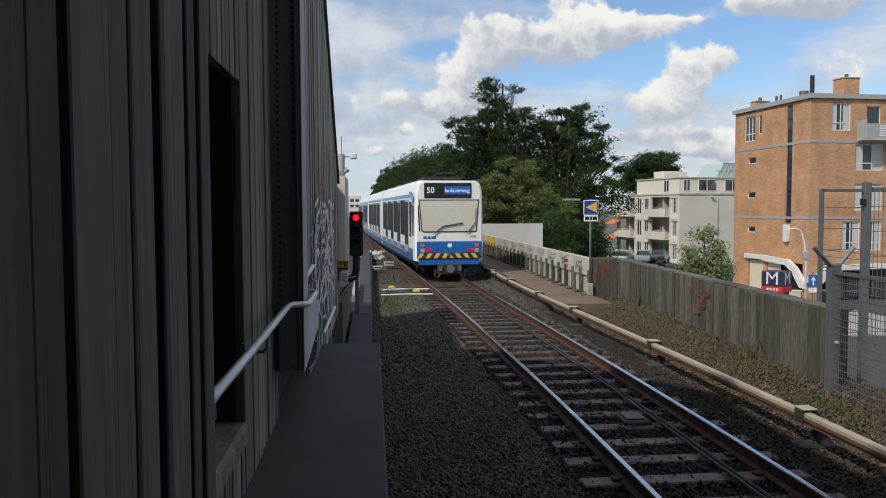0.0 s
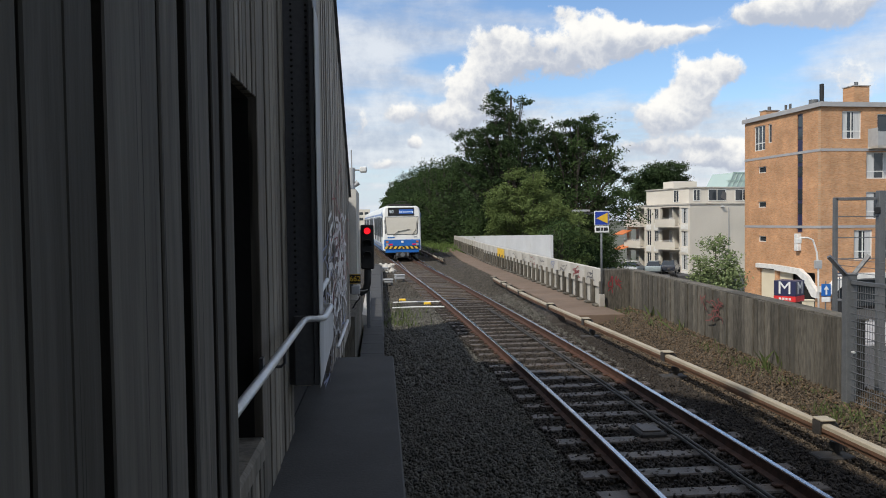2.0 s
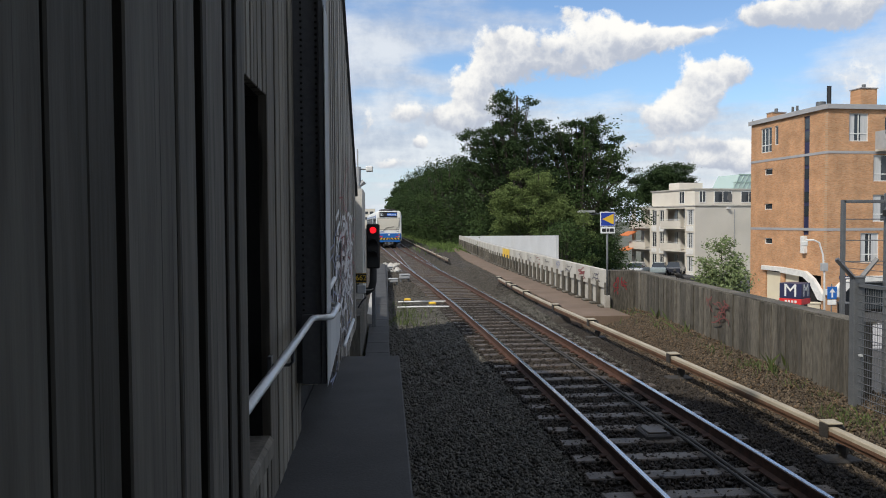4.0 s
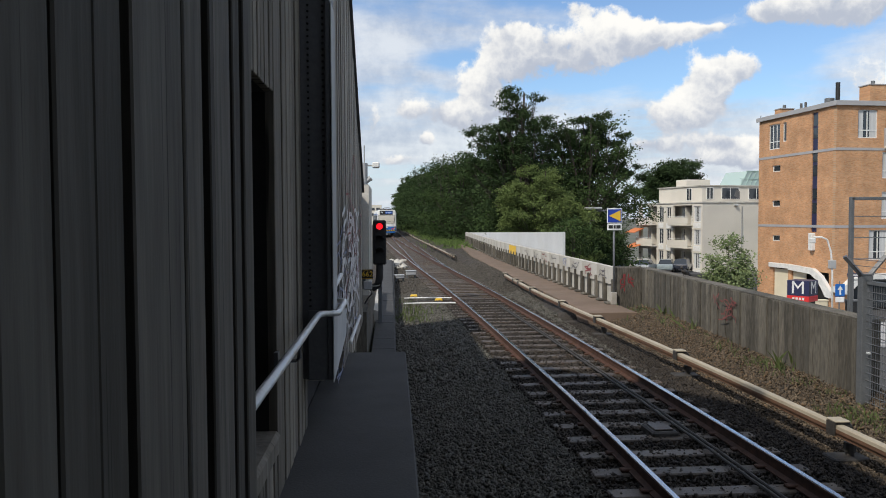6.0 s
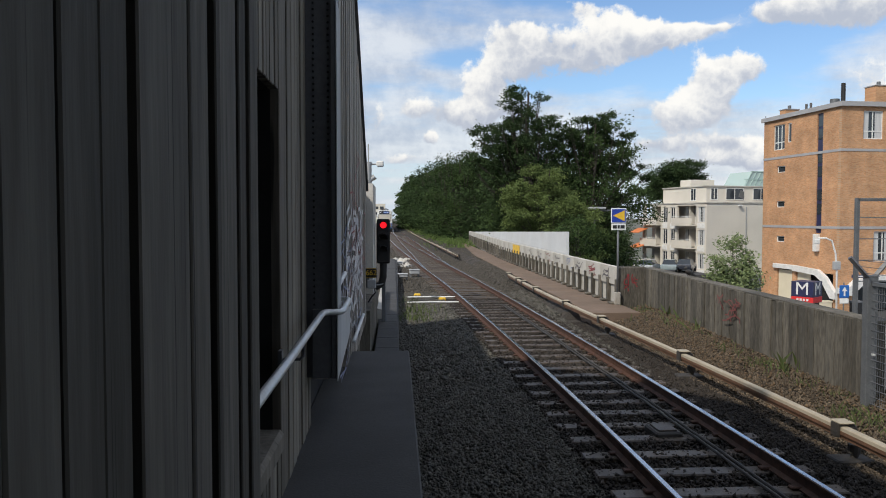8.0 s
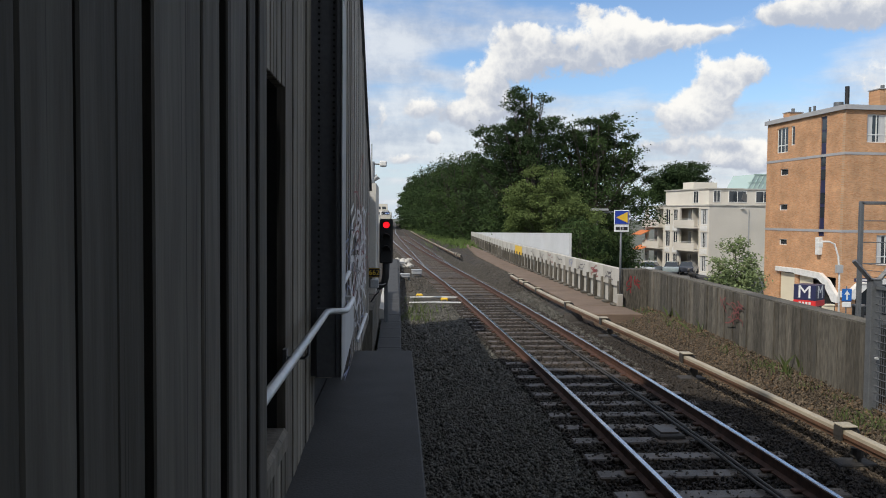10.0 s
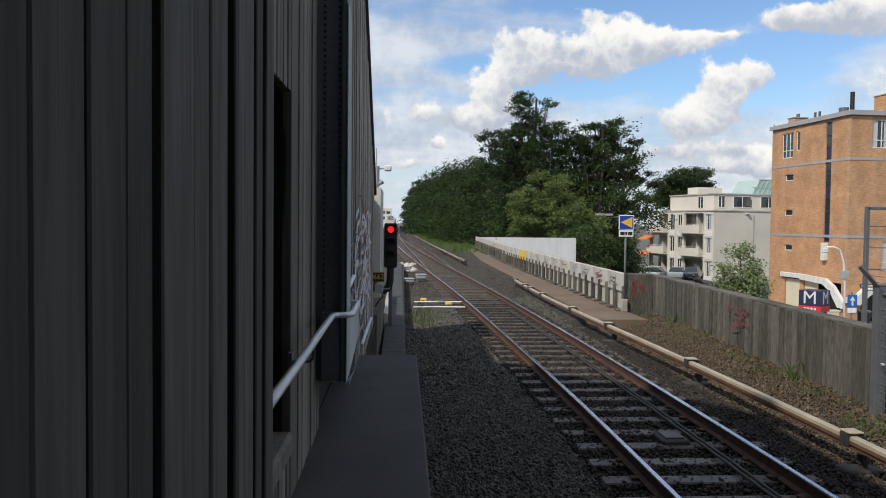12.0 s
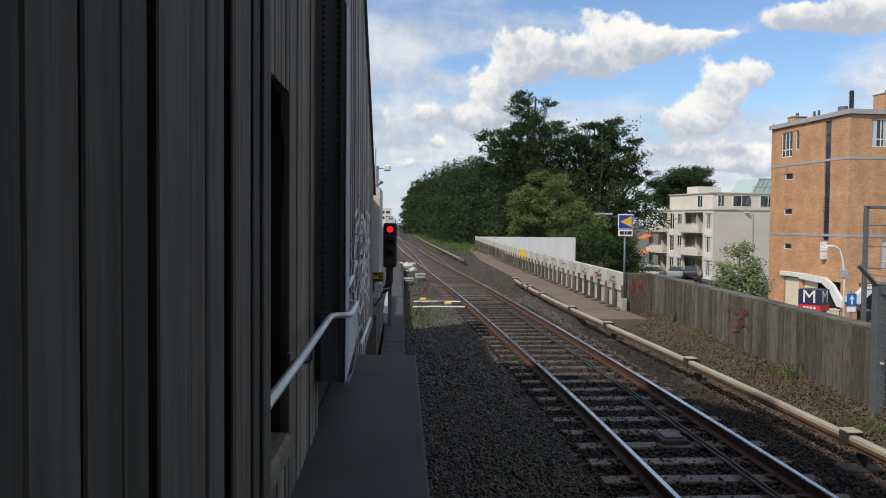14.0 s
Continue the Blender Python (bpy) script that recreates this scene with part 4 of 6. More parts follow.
def build_fence():
    f = holder("security_fence", 6.44, 10.05, 0, label="grey welded mesh fence with a forked post", category="fence")
    part("post", box(-0.075, 0.075, -0.06, 0.06, -0.4, 1.78, 0.006), GALVDULL, f)
    part("cap", box(-0.08, 0.08, -0.065, 0.065, 1.782, 1.80), GALVDULL, f)
    for s in (-1, 1):
        part("arm", tube([(0, 0, 1.72), (s * 0.30 - 0.02 * (s > 0), 0, 2.04)], 0.035, 4), DARKSTEEL, f)
    for k in range(3):
        o = -0.1 - 0.08 * k
        part("barbed_wire", tube([(o, -5, 1.83 + 0.09 * k), (o, 0, 1.83 + 0.09 * k)], 0.004, 4), GALVDULL, f)
    part("top_rail", box(-0.03, 0.03, -5.2, -0.07, 1.66, 1.71, 0.004), GALVDULL, f)
    wire = bpy.data.meshes.new("upright_wire")
    bm = tube([(0, 0, 0.02), (0, 0, 1.68)], 0.0035, 4)
    bm.to_mesh(wire)
    bm.free()
    wire.materials.append(GALVDULL)
    for k in range(50):
        shared("upright_wire", wire, f, pose(0, -0.1 - 0.05 * k, 0))
    for k in range(16):
        z = 0.06 + 0.1 * k
        part("cross_wire", tube([(-0.012, -5.2, z), (-0.012, -0.05, z)], 0.006, 4), DARKSTEEL, f)
    part("latch", box(-0.04, -0.005, -0.16, -0.1, 0.72, 0.75, 0.006), GALV, f)
    part("second_post", box(-0.05, 0.05, -3.1, -3.0, -0.3, 1.7, 0.006), GALVDULL, f)
    # tall gate frame further back
    g = holder("tall_gate_frame", 7.12, 11.5, 0, label="tall grey steel gate frame with cross bars", category="gate")
    part("stile", box(-0.03, 0.03, -0.03, 0.03, -4.6, 2.88, 0.005), GALVDULL, g)
    part("stile", box(0.69, 0.80, -0.05, 0.05, -4.6, 2.98, 0.005), GALVDULL, g)
    part("head_rail", box(0.0, 0.66, -0.03, 0.03, 2.83, 2.88, 0.005), GALVDULL, g)
    part("head_rail", box(0.84, 2.6, -0.03, 0.03, 2.83, 2.9, 0.005), GALVDULL, g)
    z = 0.6
    while z < 2.8:
        part("cross_bar", tube([(0, 0, z), (0.68, 0, z)], 0.008, 5), GALVDULL, g)
        z += 0.33
    bar = bpy.data.meshes.new("bar")
    bm = tube([(0, 0, -0.5), (0, 0, 2.84)], 0.006, 4)
    bm.to_mesh(bar)
    bm.free()
    bar.materials.append(GALVDULL)
    for k in range(21):
        shared("bar", bar, g, pose(0.88 + 0.075 * k, 0, 0))
    z = 0.2
    while z < 2.7:
        part("cross_bar", tube([(0.8, 0.01, z), (2.6, 0.01, z)], 0.006, 4), GALVDULL, g)
        z += 0.4
    part("hinge", box(0.60, 0.7, -0.07, -0.05, 2.62, 2.72, 0.005), BLACK, g)


build_fence()


def scribble(name, parent, material, plane, c, w, h, n, seed, r=0.012):
    """Spray-painted strokes on a flat face. plane: 'x' (face looks to +x or -x) or 'y'."""
    rng = random.Random(seed)
    bm = bmesh.new()
    for _ in range(n):
        a, b = rng.uniform(-w, w) / 2, rng.uniform(-h, h) / 2
        ang = rng.uniform(0, 6.28)
        pts = []
        for k in range(rng.randint(5, 10)):
            pts.append((a, b))
            ang += rng.uniform(-1.2, 1.2)
            a += math.cos(ang) * w * 0.13
            b += math.sin(ang) * h * 0.16
            if abs(a) > w / 2 or abs(b) > h / 2:
                break
        for (p0, p1) in zip(pts, pts[1:]):
            d = Vector((p1[0] - p0[0], p1[1] - p0[1]))
            if d.length < 1e-4:
                continue
            q = Vector((-d.y, d.x)).normalized() * r
            e = d.normalized() * r * 0.6
            quad = [(p0[0] + q.x - e.x, p0[1] + q.y - e.y), (p1[0] + q.x + e.x, p1[1] + q.y + e.y), (p1[0] - q.x + e.x, p1[1] - q.y + e.y), (p0[0] - q.x - e.x, p0[1] - q.y - e.y)]
            lift = rng.uniform(0, 0.0015)
            vs = [bm.verts.new((c[0] + lift, c[1] + u, c[2] + v) if plane == "x" else (c[0] + u, c[1] - lift, c[2] + v)) for u, v in quad]
            bm.faces.new(vs)
    return part(name, bm, material, parent)


SPRAY_WHITE = mat("spray_white", (0.70, 0.70, 0.72), rough=0.6, bump=0.0)
SPRAY_RED = mat("spray_red", (0.24, 0.03, 0.035), rough=0.6, bump=0.0)
SPRAY_BLUE = mat("spray_blue", (0.20, 0.23, 0.36), rough=0.6, bump=0.0)
SPRAY_DARK = mat("spray_dark", (0.11, 0.10, 0.11), rough=0.6, bump=0.0)
SPRAY_PINK = mat("spray_pink", (0.20, 0.055, 0.05), rough=0.6, bump=0.0)
ob_by = {o.name: o for o in scene.objects}
E1 = ob_by["stair_enclosure"]
scribble("graffiti", E1, SPRAY_WHITE, "x", (-0.462, 9.3, 1.95), 3.8, 1.5, 60, 1, 0.026)
scribble("graffiti", E1, SPRAY_BLUE, "x", (-0.463, 8.6, 1.8), 4.8, 1.5, 24, 2, 0.011)
scribble("graffiti", E1, SPRAY_RED, "x", (-0.460, 10.0, 2.5), 4.4, 1.9, 22, 3, 0.010)
scribble("graffiti", E1, SPRAY_DARK, "x", (-0.458, 9.4, 1.7), 4.6, 1.6, 26, 4, 0.009)
C1 = ob_by["concrete_wall"]
scribble("graffiti", C1, SPRAY_RED, "y", (6.66, 21.444, 0.72), 0.42, 0.52, 9, 5, 0.014)
scribble("graffiti", C1, SPRAY_PINK, "x", (6.655, 15.0, 0.75), 1.1, 0.55, 16, 6, 0.012)
P1 = ob_by["parapet"]
for k, (y, m) in enumerate(((22.6, SPRAY_DARK), (24.4, SPRAY_RED), (26.2, SPRAY_DARK), (27.6, SPRAY_BLUE), (29.8, SPRAY_DARK), (31.6, SPRAY_PINK), (33.4, SPRAY_DARK), (24.0, SPRAY_PINK), (36, SPRAY_DARK))):
    scribble("graffiti", P1, m, "x", (6.292, y, 0.9), 1.1, 0.36, 6, 20 + k, 0.016)
yp = part("yellow_patch", box(6.286, 6.292, 39.0, 41.3, 0.66, 1.1), YELLOW, P1, "yellow painted patch")


# ---------------- train ----------------
T_WHITE = mat("train_white", (0.80, 0.80, 0.78), (0.74, 0.74, 0.72), 0.35, 0.8, 20, 0.02, dirt=(0.55, 0.53, 0.5), dirt_amt=0.3, coat=0.3)
T_BLUE = mat("train_blue", (0.010, 0.125, 0.43), (0.008, 0.105, 0.38), 0.35, 0.8, 20, 0.02, coat=0.3)
T_GREY = mat("train_door_grey", (0.30, 0.33, 0.38), (0.24, 0.27, 0.31), 0.45, 2, 20, 0.02)
T_BLACK = mat("train_black", (0.014, 0.014, 0.015), rough=0.4, bump=0.0)
T_GLASS = glass("train_glass", (0.006, 0.007, 0.008), 0.45, 0.06)
# opaque glossy cream for the windscreen
T_CREAM = mat("windscreen_cream", (0.60, 0.57, 0.50), (0.55, 0.52, 0.45), 0.5, 1, 10, 0.0, coat=0.8)
T_UNDER = mat("train_underframe", (0.03, 0.028, 0.026), (0.02, 0.018, 0.017), 0.8, 5, 30, 0.2)
T_RED = glow("tail_lamp", (0.6, 0.004, 0.03), 0.22)
T_ORANGE = mat("orange_lens", (0.6, 0.16, 0.03), rough=0.3, bump=0.0)
T_DISPLAY = glow("display_letters", (0.7, 0.78, 0.85), 0.3)
T_DISPBLUE = glow("display_blue", (0.015, 0.09, 0.36), 0.25)
CAR_LEN = 15.2


def car_section(y, w=1.32, top=3.66, lo=0.62):
    return [(-w, y, lo), (-w - 0.02, y, 1.2), (-w, y, 2.6), (-w + 0.015, y, 3.2), (-w + 0.08, y, 3.5), (-w + 0.24, y, top), (w - 0.24, y, top), (w - 0.08, y, 3.5), (w - 0.015, y, 3.2), (w, y, 2.6), (w + 0.02, y, 1.2), (w, y, lo)]


def loft(sections):
    bm = bmesh.new()
    rings = [[bm.verts.new(p) for p in s] for s in sections]
    n = len(rings[0])
    for a, b in zip(rings, rings[1:]):
        for k in range(n):
            bm.faces.new((a[k], a[(k + 1) % n], b[(k + 1) % n], b[k]))
    bm.faces.new(rings[0][::-1])
    bm.faces.new(rings[-1])
    bmesh.ops.recalc_face_normals(bm, faces=bm.faces)
    return bm


def build_car(cab):
    c = holder("train_car", label="white and blue metro car with " + ("a driver cab" if cab else "grey doors"), category="train", group="cars of the metro train")
    if cab:
        secs = [car_section(0.0, 1.22, 3.61), car_section(0.08, 1.28, 3.64), car_section(0.5), car_section(CAR_LEN - 0.35)]
    else:
        secs = [car_section(0.35), car_section(CAR_LEN - 0.35)]
    part("body", loft(secs), T_WHITE, c)
    # blue lower band on both sides
    y0 = 0.12 if cab else 0.37
    for s in (-1, 1):
        part("side_band", box(s * 1.345 - 0.01, s * 1.345 + 0.01, y0 + 0.4, CAR_LEN - 0.36, 0.60, 1.06, 0.004), T_BLUE, c, "blue lower body band")
        part("step", box(s * 1.40 - 0.05, s * 1.40 + 0.05, 1.6, CAR_LEN - 0.8, 0.82, 0.9, 0.01), GALVDULL, c)
        part("roof_line", box(s * 1.315 - 0.012, s * 1.315 + 0.012, y0 + 0.5, CAR_LEN - 0.4, 3.02, 3.16, 0.004), T_BLUE, c, "blue stripe under the roof")
        # doors and windows along the side
        x = s * 1.338
        y = 1.75
        k = 0
        while y < CAR_LEN - 1.3:
            if k % 2 == 0:
                d = part("door", box(x - 0.02, x + 0.02, y, y + 1.35, 0.86, 2.96, 0.006), T_GREY, c)
                for q in (0.09, 0.72):
                    part("door_glass", box(x - 0.026, x + 0.026, y + q, y + q + 0.54, 1.15, 2.86, 0.006), T_GLASS, d)
                y += 1.48
            else:
                part("window", box(x - 0.014, x + 0.014, y - 0.06, y + 1.62, 1.5, 2.95, 0.006), T_GLASS, c)
                y += 1.68
            k += 1
        if cab:
            part("cab_window", box(s * 1.33 - 0.014, s * 1.33 + 0.014, 0.34, 0.56, 1.55, 2.72, 0.006), T_GLASS, c)
            part("cab_door_glass", box(s * 1.335 - 0.014, s * 1.335 + 0.014, 0.92, 1.45, 1.5, 2.85, 0.006), T_GLASS, c)
            part("side_swoosh", prism([(0.2, 3.0), (0.9, 3.25), (1.7, 3.25), (1.7, 3.02), (1.0, 3.0), (0.45, 2.75)], s * 1.325 - 0.01, s * 1.325 + 0.012, "x"), T_BLUE, c, "blue curved stripe")
    part("underframe", box(-1.15, 1.15, 0.5, CAR_LEN - 0.2, 0.36, 0.62, 0.02), T_UNDER, c)
    for y in (2.6, CAR_LEN - 2.6):
        b = part("bogie", box(-1.0, 1.0, y - 1.3, y + 1.3, 0.25, 0.5, 0.04), T_UNDER, c)
        for dy in (-0.9, 0.9):
            for s in (-1, 1):
                bm = bmesh.new()
                seg = 20
                prism([(y + dy + 0.34 * math.cos(2 * math.pi * q / seg), 0.345 + 0.34 * math.sin(2 * math.pi * q / seg)) for q in range(seg)], s * 0.75 - 0.065, s * 0.75 + 0.065, "x", bm)
                part("wheel", bm, RAILSIDE, b)
    for k in range(3):
        part("roof_box", box(-0.75, 0.75, 1.6 + k * 4.4, 4.2 + k * 4.4, 3.64, 3.84, 0.05), T_UNDER, c)
    part("bellows", box(-1.15, 1.15, CAR_LEN - 0.36, CAR_LEN + 0.36, 0.7, 3.4, 0.05), T_BLACK, c)
    if not cab:
        return c
    # the cab face
    f = part("cab_face", loft([[(x * 1.0, -0.05, z) for x, _, z in car_section(0, 1.20, 3.60, 1.36)], [(x, 0.02, z) for x, _, z in car_section(0, 1.23, 3.62, 1.36)]]), T_WHITE, c)
    part("blue_bumper", box(-1.24, 1.24, -0.075, 0.1, 0.70, 1.36, 0.03), T_BLUE, c, "blue bumper panel")
    part("lower_apron", box(-1.15, 1.15, -0.03, 0.25, 0.46, 0.72, 0.02), T_BLUE, c)
    part("display_box", box(-0.96, 0.84, -0.085, -0.045, 2.99, 3.55, 0.02), T_BLACK, c, "black destination display")
    text_mesh("route_number", "50", 0.30, T_DISPLAY, c, pose(-0.72, -0.088, 3.27, *FACE_CAM))
    dp = part("display_field", box(-0.2, 0.78, -0.091, -0.086, 3.13, 3.42), T_DISPBLUE, c)
    text_mesh("destination", "Isolatorweg", 0.2, T_DISPLAY, dp, pose(0.29, -0.093, 3.265, *FACE_CAM))
    gasket = [(-1.17, 2.93), (1.13, 2.93), (1.05, 1.76), (0.99, 1.70), (-1.0, 1.70), (-1.07, 1.76)]
    part("window_gasket", prism(gasket, -0.066, -0.048, "y"), T_BLACK, c)
    part("windscreen", prism([(-1.13, 2.89), (1.09, 2.89), (1.01, 1.79), (0.96, 1.74), (-0.96, 1.74), (-1.03, 1.79)], -0.075, -0.067, "y"), T_CREAM, c, "cream windscreen")
    part("side_light", prism([(-1.21, 2.68), (-1.18, 2.72), (-1.12, 1.75), (-1.16, 1.75)], -0.07, -0.045, "y"), T_GLASS, c)
    part("wiper", tube([(-0.62, -0.1, 1.64), (-0.28, -0.11, 1.92), (0.5, -0.11, 2.05)], 0.022, 6), T_BLACK, c)
    part("wiper", tube([(0.66, -0.1, 1.66), (0.98, -0.11, 2.08)], 0.018, 6), T_BLACK, c)
    part("wiper", tube([(1.0, -0.1, 2.08), (1.0, -0.1, 2.6)], 0.012, 6), T_BLACK, c)
    for k, (a, b) in enumerate(((-1.0, -0.86), (-0.83, -0.72), (-0.69, -0.52))):
        part("logo_bar", box(a, b, -0.062, -0.05, 1.46, 1.55), T_BLUE, c)
    part("number_bar", box(0.80, 1.02, -0.062, -0.05, 1.50, 1.59), GREYPAINT, c)
    part("centre_badge", box(-0.08, 0.08, -0.085, -0.074, 1.14, 1.28, 0.01), WHITE, c)
    for s in (-1, 1):
        l = part("lamp_cluster", box(s * 0.82 - 0.33, s * 0.82 + 0.33, -0.09, -0.07, 0.93, 1.31, 0.01), T_BLUE, c)
        part("indicator", box(s * 1.03 - 0.08, s * 1.03 + 0.08, -0.105, -0.091, 1.15, 1.28, 0.01), T_ORANGE, l, "orange indicator lens")
        part("headlight", box(s * 1.03 - 0.08, s * 1.03 + 0.08, -0.105, -0.091, 0.95, 1.10, 0.01), GREYPAINT, l, "unlit headlight")
        part("tail_light", box(s * 0.80 - 0.13, s * 0.80 + 0.13, -0.105, -0.091, 0.98, 1.08, 0.01), T_RED, l, "lit red tail light")
    # hazard chevrons
    for k in range(16):
        x0 = -1.24 + k * 0.155
        lean = 0.12 if k < 8 else -0.12
        part("chevron", prism([(x0, 0.73), (x0 + 0.155, 0.73), (x0 + 0.155 + lean, 0.91), (x0 + lean, 0.91)], -0.083, -0.077, "y"), YELLOW if k % 2 == 0 else T_UNDER, c)
    q = part("coupler", box(-0.46, 0.46, -0.22, 0.3, 0.12, 0.5, 0.03), T_UNDER, c)
    bm = bmesh.new()
    disc(0.15, -0.34, -0.22, 16, bm)
    h = part("coupler_head", bm, GALVDULL, q)
    h.matrix_basis = pose(0, 0, 0.33)
    for s in (-1, 1):
        part("contact_box", box(s * 0.36 - 0.06, s * 0.36 + 0.06, -0.26, -0.22, 0.25, 0.45, 0.01), GALVDULL, q)
        part("hose", tube([(s * 0.55, -0.05, 0.3), (s * 0.57, -0.15, 0.05), (s * 0.45, -0.2, 0.02), (s * 0.36, -0.2, 0.15)], 0.025, 6), T_BLACK, q)
    part("roof_rail", tube([(-0.95, 0.35, 3.55), (-0.9, 0.45, 3.78), (0.7, 0.45, 3.78), (0.75, 0.35, 3.55)], 0.02, 6), T_UNDER, c)
    part("pantograph", tube([(-0.5, 2.2, 3.8), (-0.2, 1.4, 3.98), (0.4, 1.4, 3.98), (0.6, 2.2, 3.8)], 0.03, 6), T_UNDER, c)
    part("mirror", tube([(-1.3, 0.5, 2.7), (-1.45, 0.42, 2.7), (-1.45, 0.42, 2.45)], 0.02, 6), T_BLACK, c)
    return c


def train_pose(y):
    """A car that stands with its near end at y along the track."""
    off = 0.30 * max(0.0, 1 - (y - 28) / 22)
    y2 = y + CAR_LEN
    off2 = 0.30 * max(0.0, 1 - (y2 - 28) / 22)
    a = Vector((track_x(y) + off, y, 0.0))
    b = Vector((track_x(y2) + off2, y2, 0.0))
    return pose(a.x, a.y, 0, 0, 0, math.degrees(math.atan2(-(b.x - a.x), b.y - a.y)))


CARS = [build_car(True), build_car(False), build_car(False), build_car(False)]
for k, c in enumerate(CARS):
    c.matrix_world = train_pose(29 + k * CAR_LEN)


def train_y(t):
    return 28.9 + 11.5 * t + 0.25 * t * t


# ---------------- town: buildings and street ----------------
GROUND_Z = -4.6
FRAME_WHITE = mat("white_frame", (0.76, 0.76, 0.74), rough=0.5, bump=0.0)
BANDGREY = mat("grey_band", (0.36, 0.36, 0.37), (0.30, 0.30, 0.31), 0.8, 1, 20, 0.1)
DARKBLUE = mat("dark_blue_panel", (0.03, 0.035, 0.09), rough=0.4, bump=0.0)
COPPER = mat("patina_copper", (0.36, 0.50, 0.45), (0.30, 0.43, 0.39), 0.6, 1, 12, 0.1)
GREENGLASS = glass("greenhouse_glass", (0.36, 0.47, 0.45), 0.1)
CREAM = mat("cream_panel", (0.66, 0.60, 0.46), (0.6, 0.54, 0.41), 0.7, 1, 20, 0.1)
AWNING = mat("orange_awning", (0.62, 0.19, 0.06), rough=0.8, bump=0.1)
ROOFING = mat("roofing_felt", (0.12, 0.12, 0.125), (0.09, 0.09, 0.09), 0.9, 1, 20, 0.2)
CARPAINTS = [mat("car_paint_" + n, c, rough=0.25, bump=0.0, coat=0.8) for n, c in (("dark", (0.03, 0.035, 0.05)), ("blue", (0.04, 0.07, 0.16)), ("silver", (0.42, 0.45, 0.48)), ("grey", (0.30, 0.36, 0.38)))]


def holed_wall(length, z0, z1, thick, holes, bm=None):
    """A wall in the xz plane, y from 0 to thick, cut by rectangular holes (x0, x1, z0, z1)."""
    bm = bm or bmesh.new()
    xs = sorted({0.0, length, *[v for h in holes for v in h[:2]]})
    zs = sorted({z0, z1, *[v for h in holes for v in h[2:]]})
    solid = {}
    for i in range(len(xs) - 1):
        for j in range(len(zs) - 1):
            cx, cz = (xs[i] + xs[i + 1]) / 2, (zs[j] + zs[j + 1]) / 2
            solid[i, j] = not any(h[0] < cx < h[1] and h[2] < cz < h[3] for h in holes)
    cache = {}

    def vert(i, j, y):
        if (i, j, y) not in cache:
            cache[i, j, y] = bm.verts.new((xs[i], y, zs[j]))
        return cache[i, j, y]
    for (i, j), s in solid.items():
        if not s:
            continue
        bm.faces.new((vert(i, j, 0), vert(i + 1, j, 0), vert(i + 1, j + 1, 0), vert(i, j + 1, 0)))
        bm.faces.new((vert(i, j, thick), vert(i, j + 1, thick), vert(i + 1, j + 1, thick), vert(i + 1, j, thick)))
        for di, dj, a, b in ((-1, 0, (i, j), (i, j + 1)), (1, 0, (i + 1, j), (i + 1, j + 1)), (0, -1, (i, j), (i + 1, j)), (0, 1, (i, j + 1), (i + 1, j + 1))):
            if not solid.get((i + di, j + dj), False):
                bm.faces.new((vert(*a, 0), vert(*b, 0), vert(*b, thick), vert(*a, thick)))
    bmesh.ops.recalc_face_normals(bm, faces=bm.faces)
    return bm


def window_set(parent, m, w, h, mullions=(), transom=None, curtain=False, frame_mat=None, sill=True):
    """A framed window whose lower left corner is at m, in the xz plane looking to -y."""
    fm = frame_mat or FRAME_WHITE
    t = 0.07
    cuts = [t / 2, *[mu * w for mu in mullions], w - t / 2]
    rises = [t / 2, *([transom * h] if transom else []), h - t / 2]
    lights = [(x0 + t / 2, x1 - t / 2, z0 + t / 2, z1 - t / 2) for x0, x1 in zip(cuts, cuts[1:]) for z0, z1 in zip(rises, rises[1:])]
    bm = holed_wall(w, 0, h, 0.08, lights)
    for vtx in bm.verts:
        vtx.co.y -= 0.02
    f = part("window", bm, fm, parent)
    f.matrix_basis = m
    part("pane", box(t * 0.9, w - t * 0.9, 0.02, 0.03, t * 0.9, h - t * 0.9), PANE, f)
    if curtain:
        for a, b in ((0.04, 0.3), (0.62, 0.96)):
            part("curtain", box(a * w, b * w, 0.008, 0.018, t, h - t), CURTAIN, f, "pale net curtain seen behind the glass")
    if sill:
        part("sill", box(-0.06, w + 0.06, -0.08, 0.06, -0.07, -0.003), BANDGREY, f)
    return f


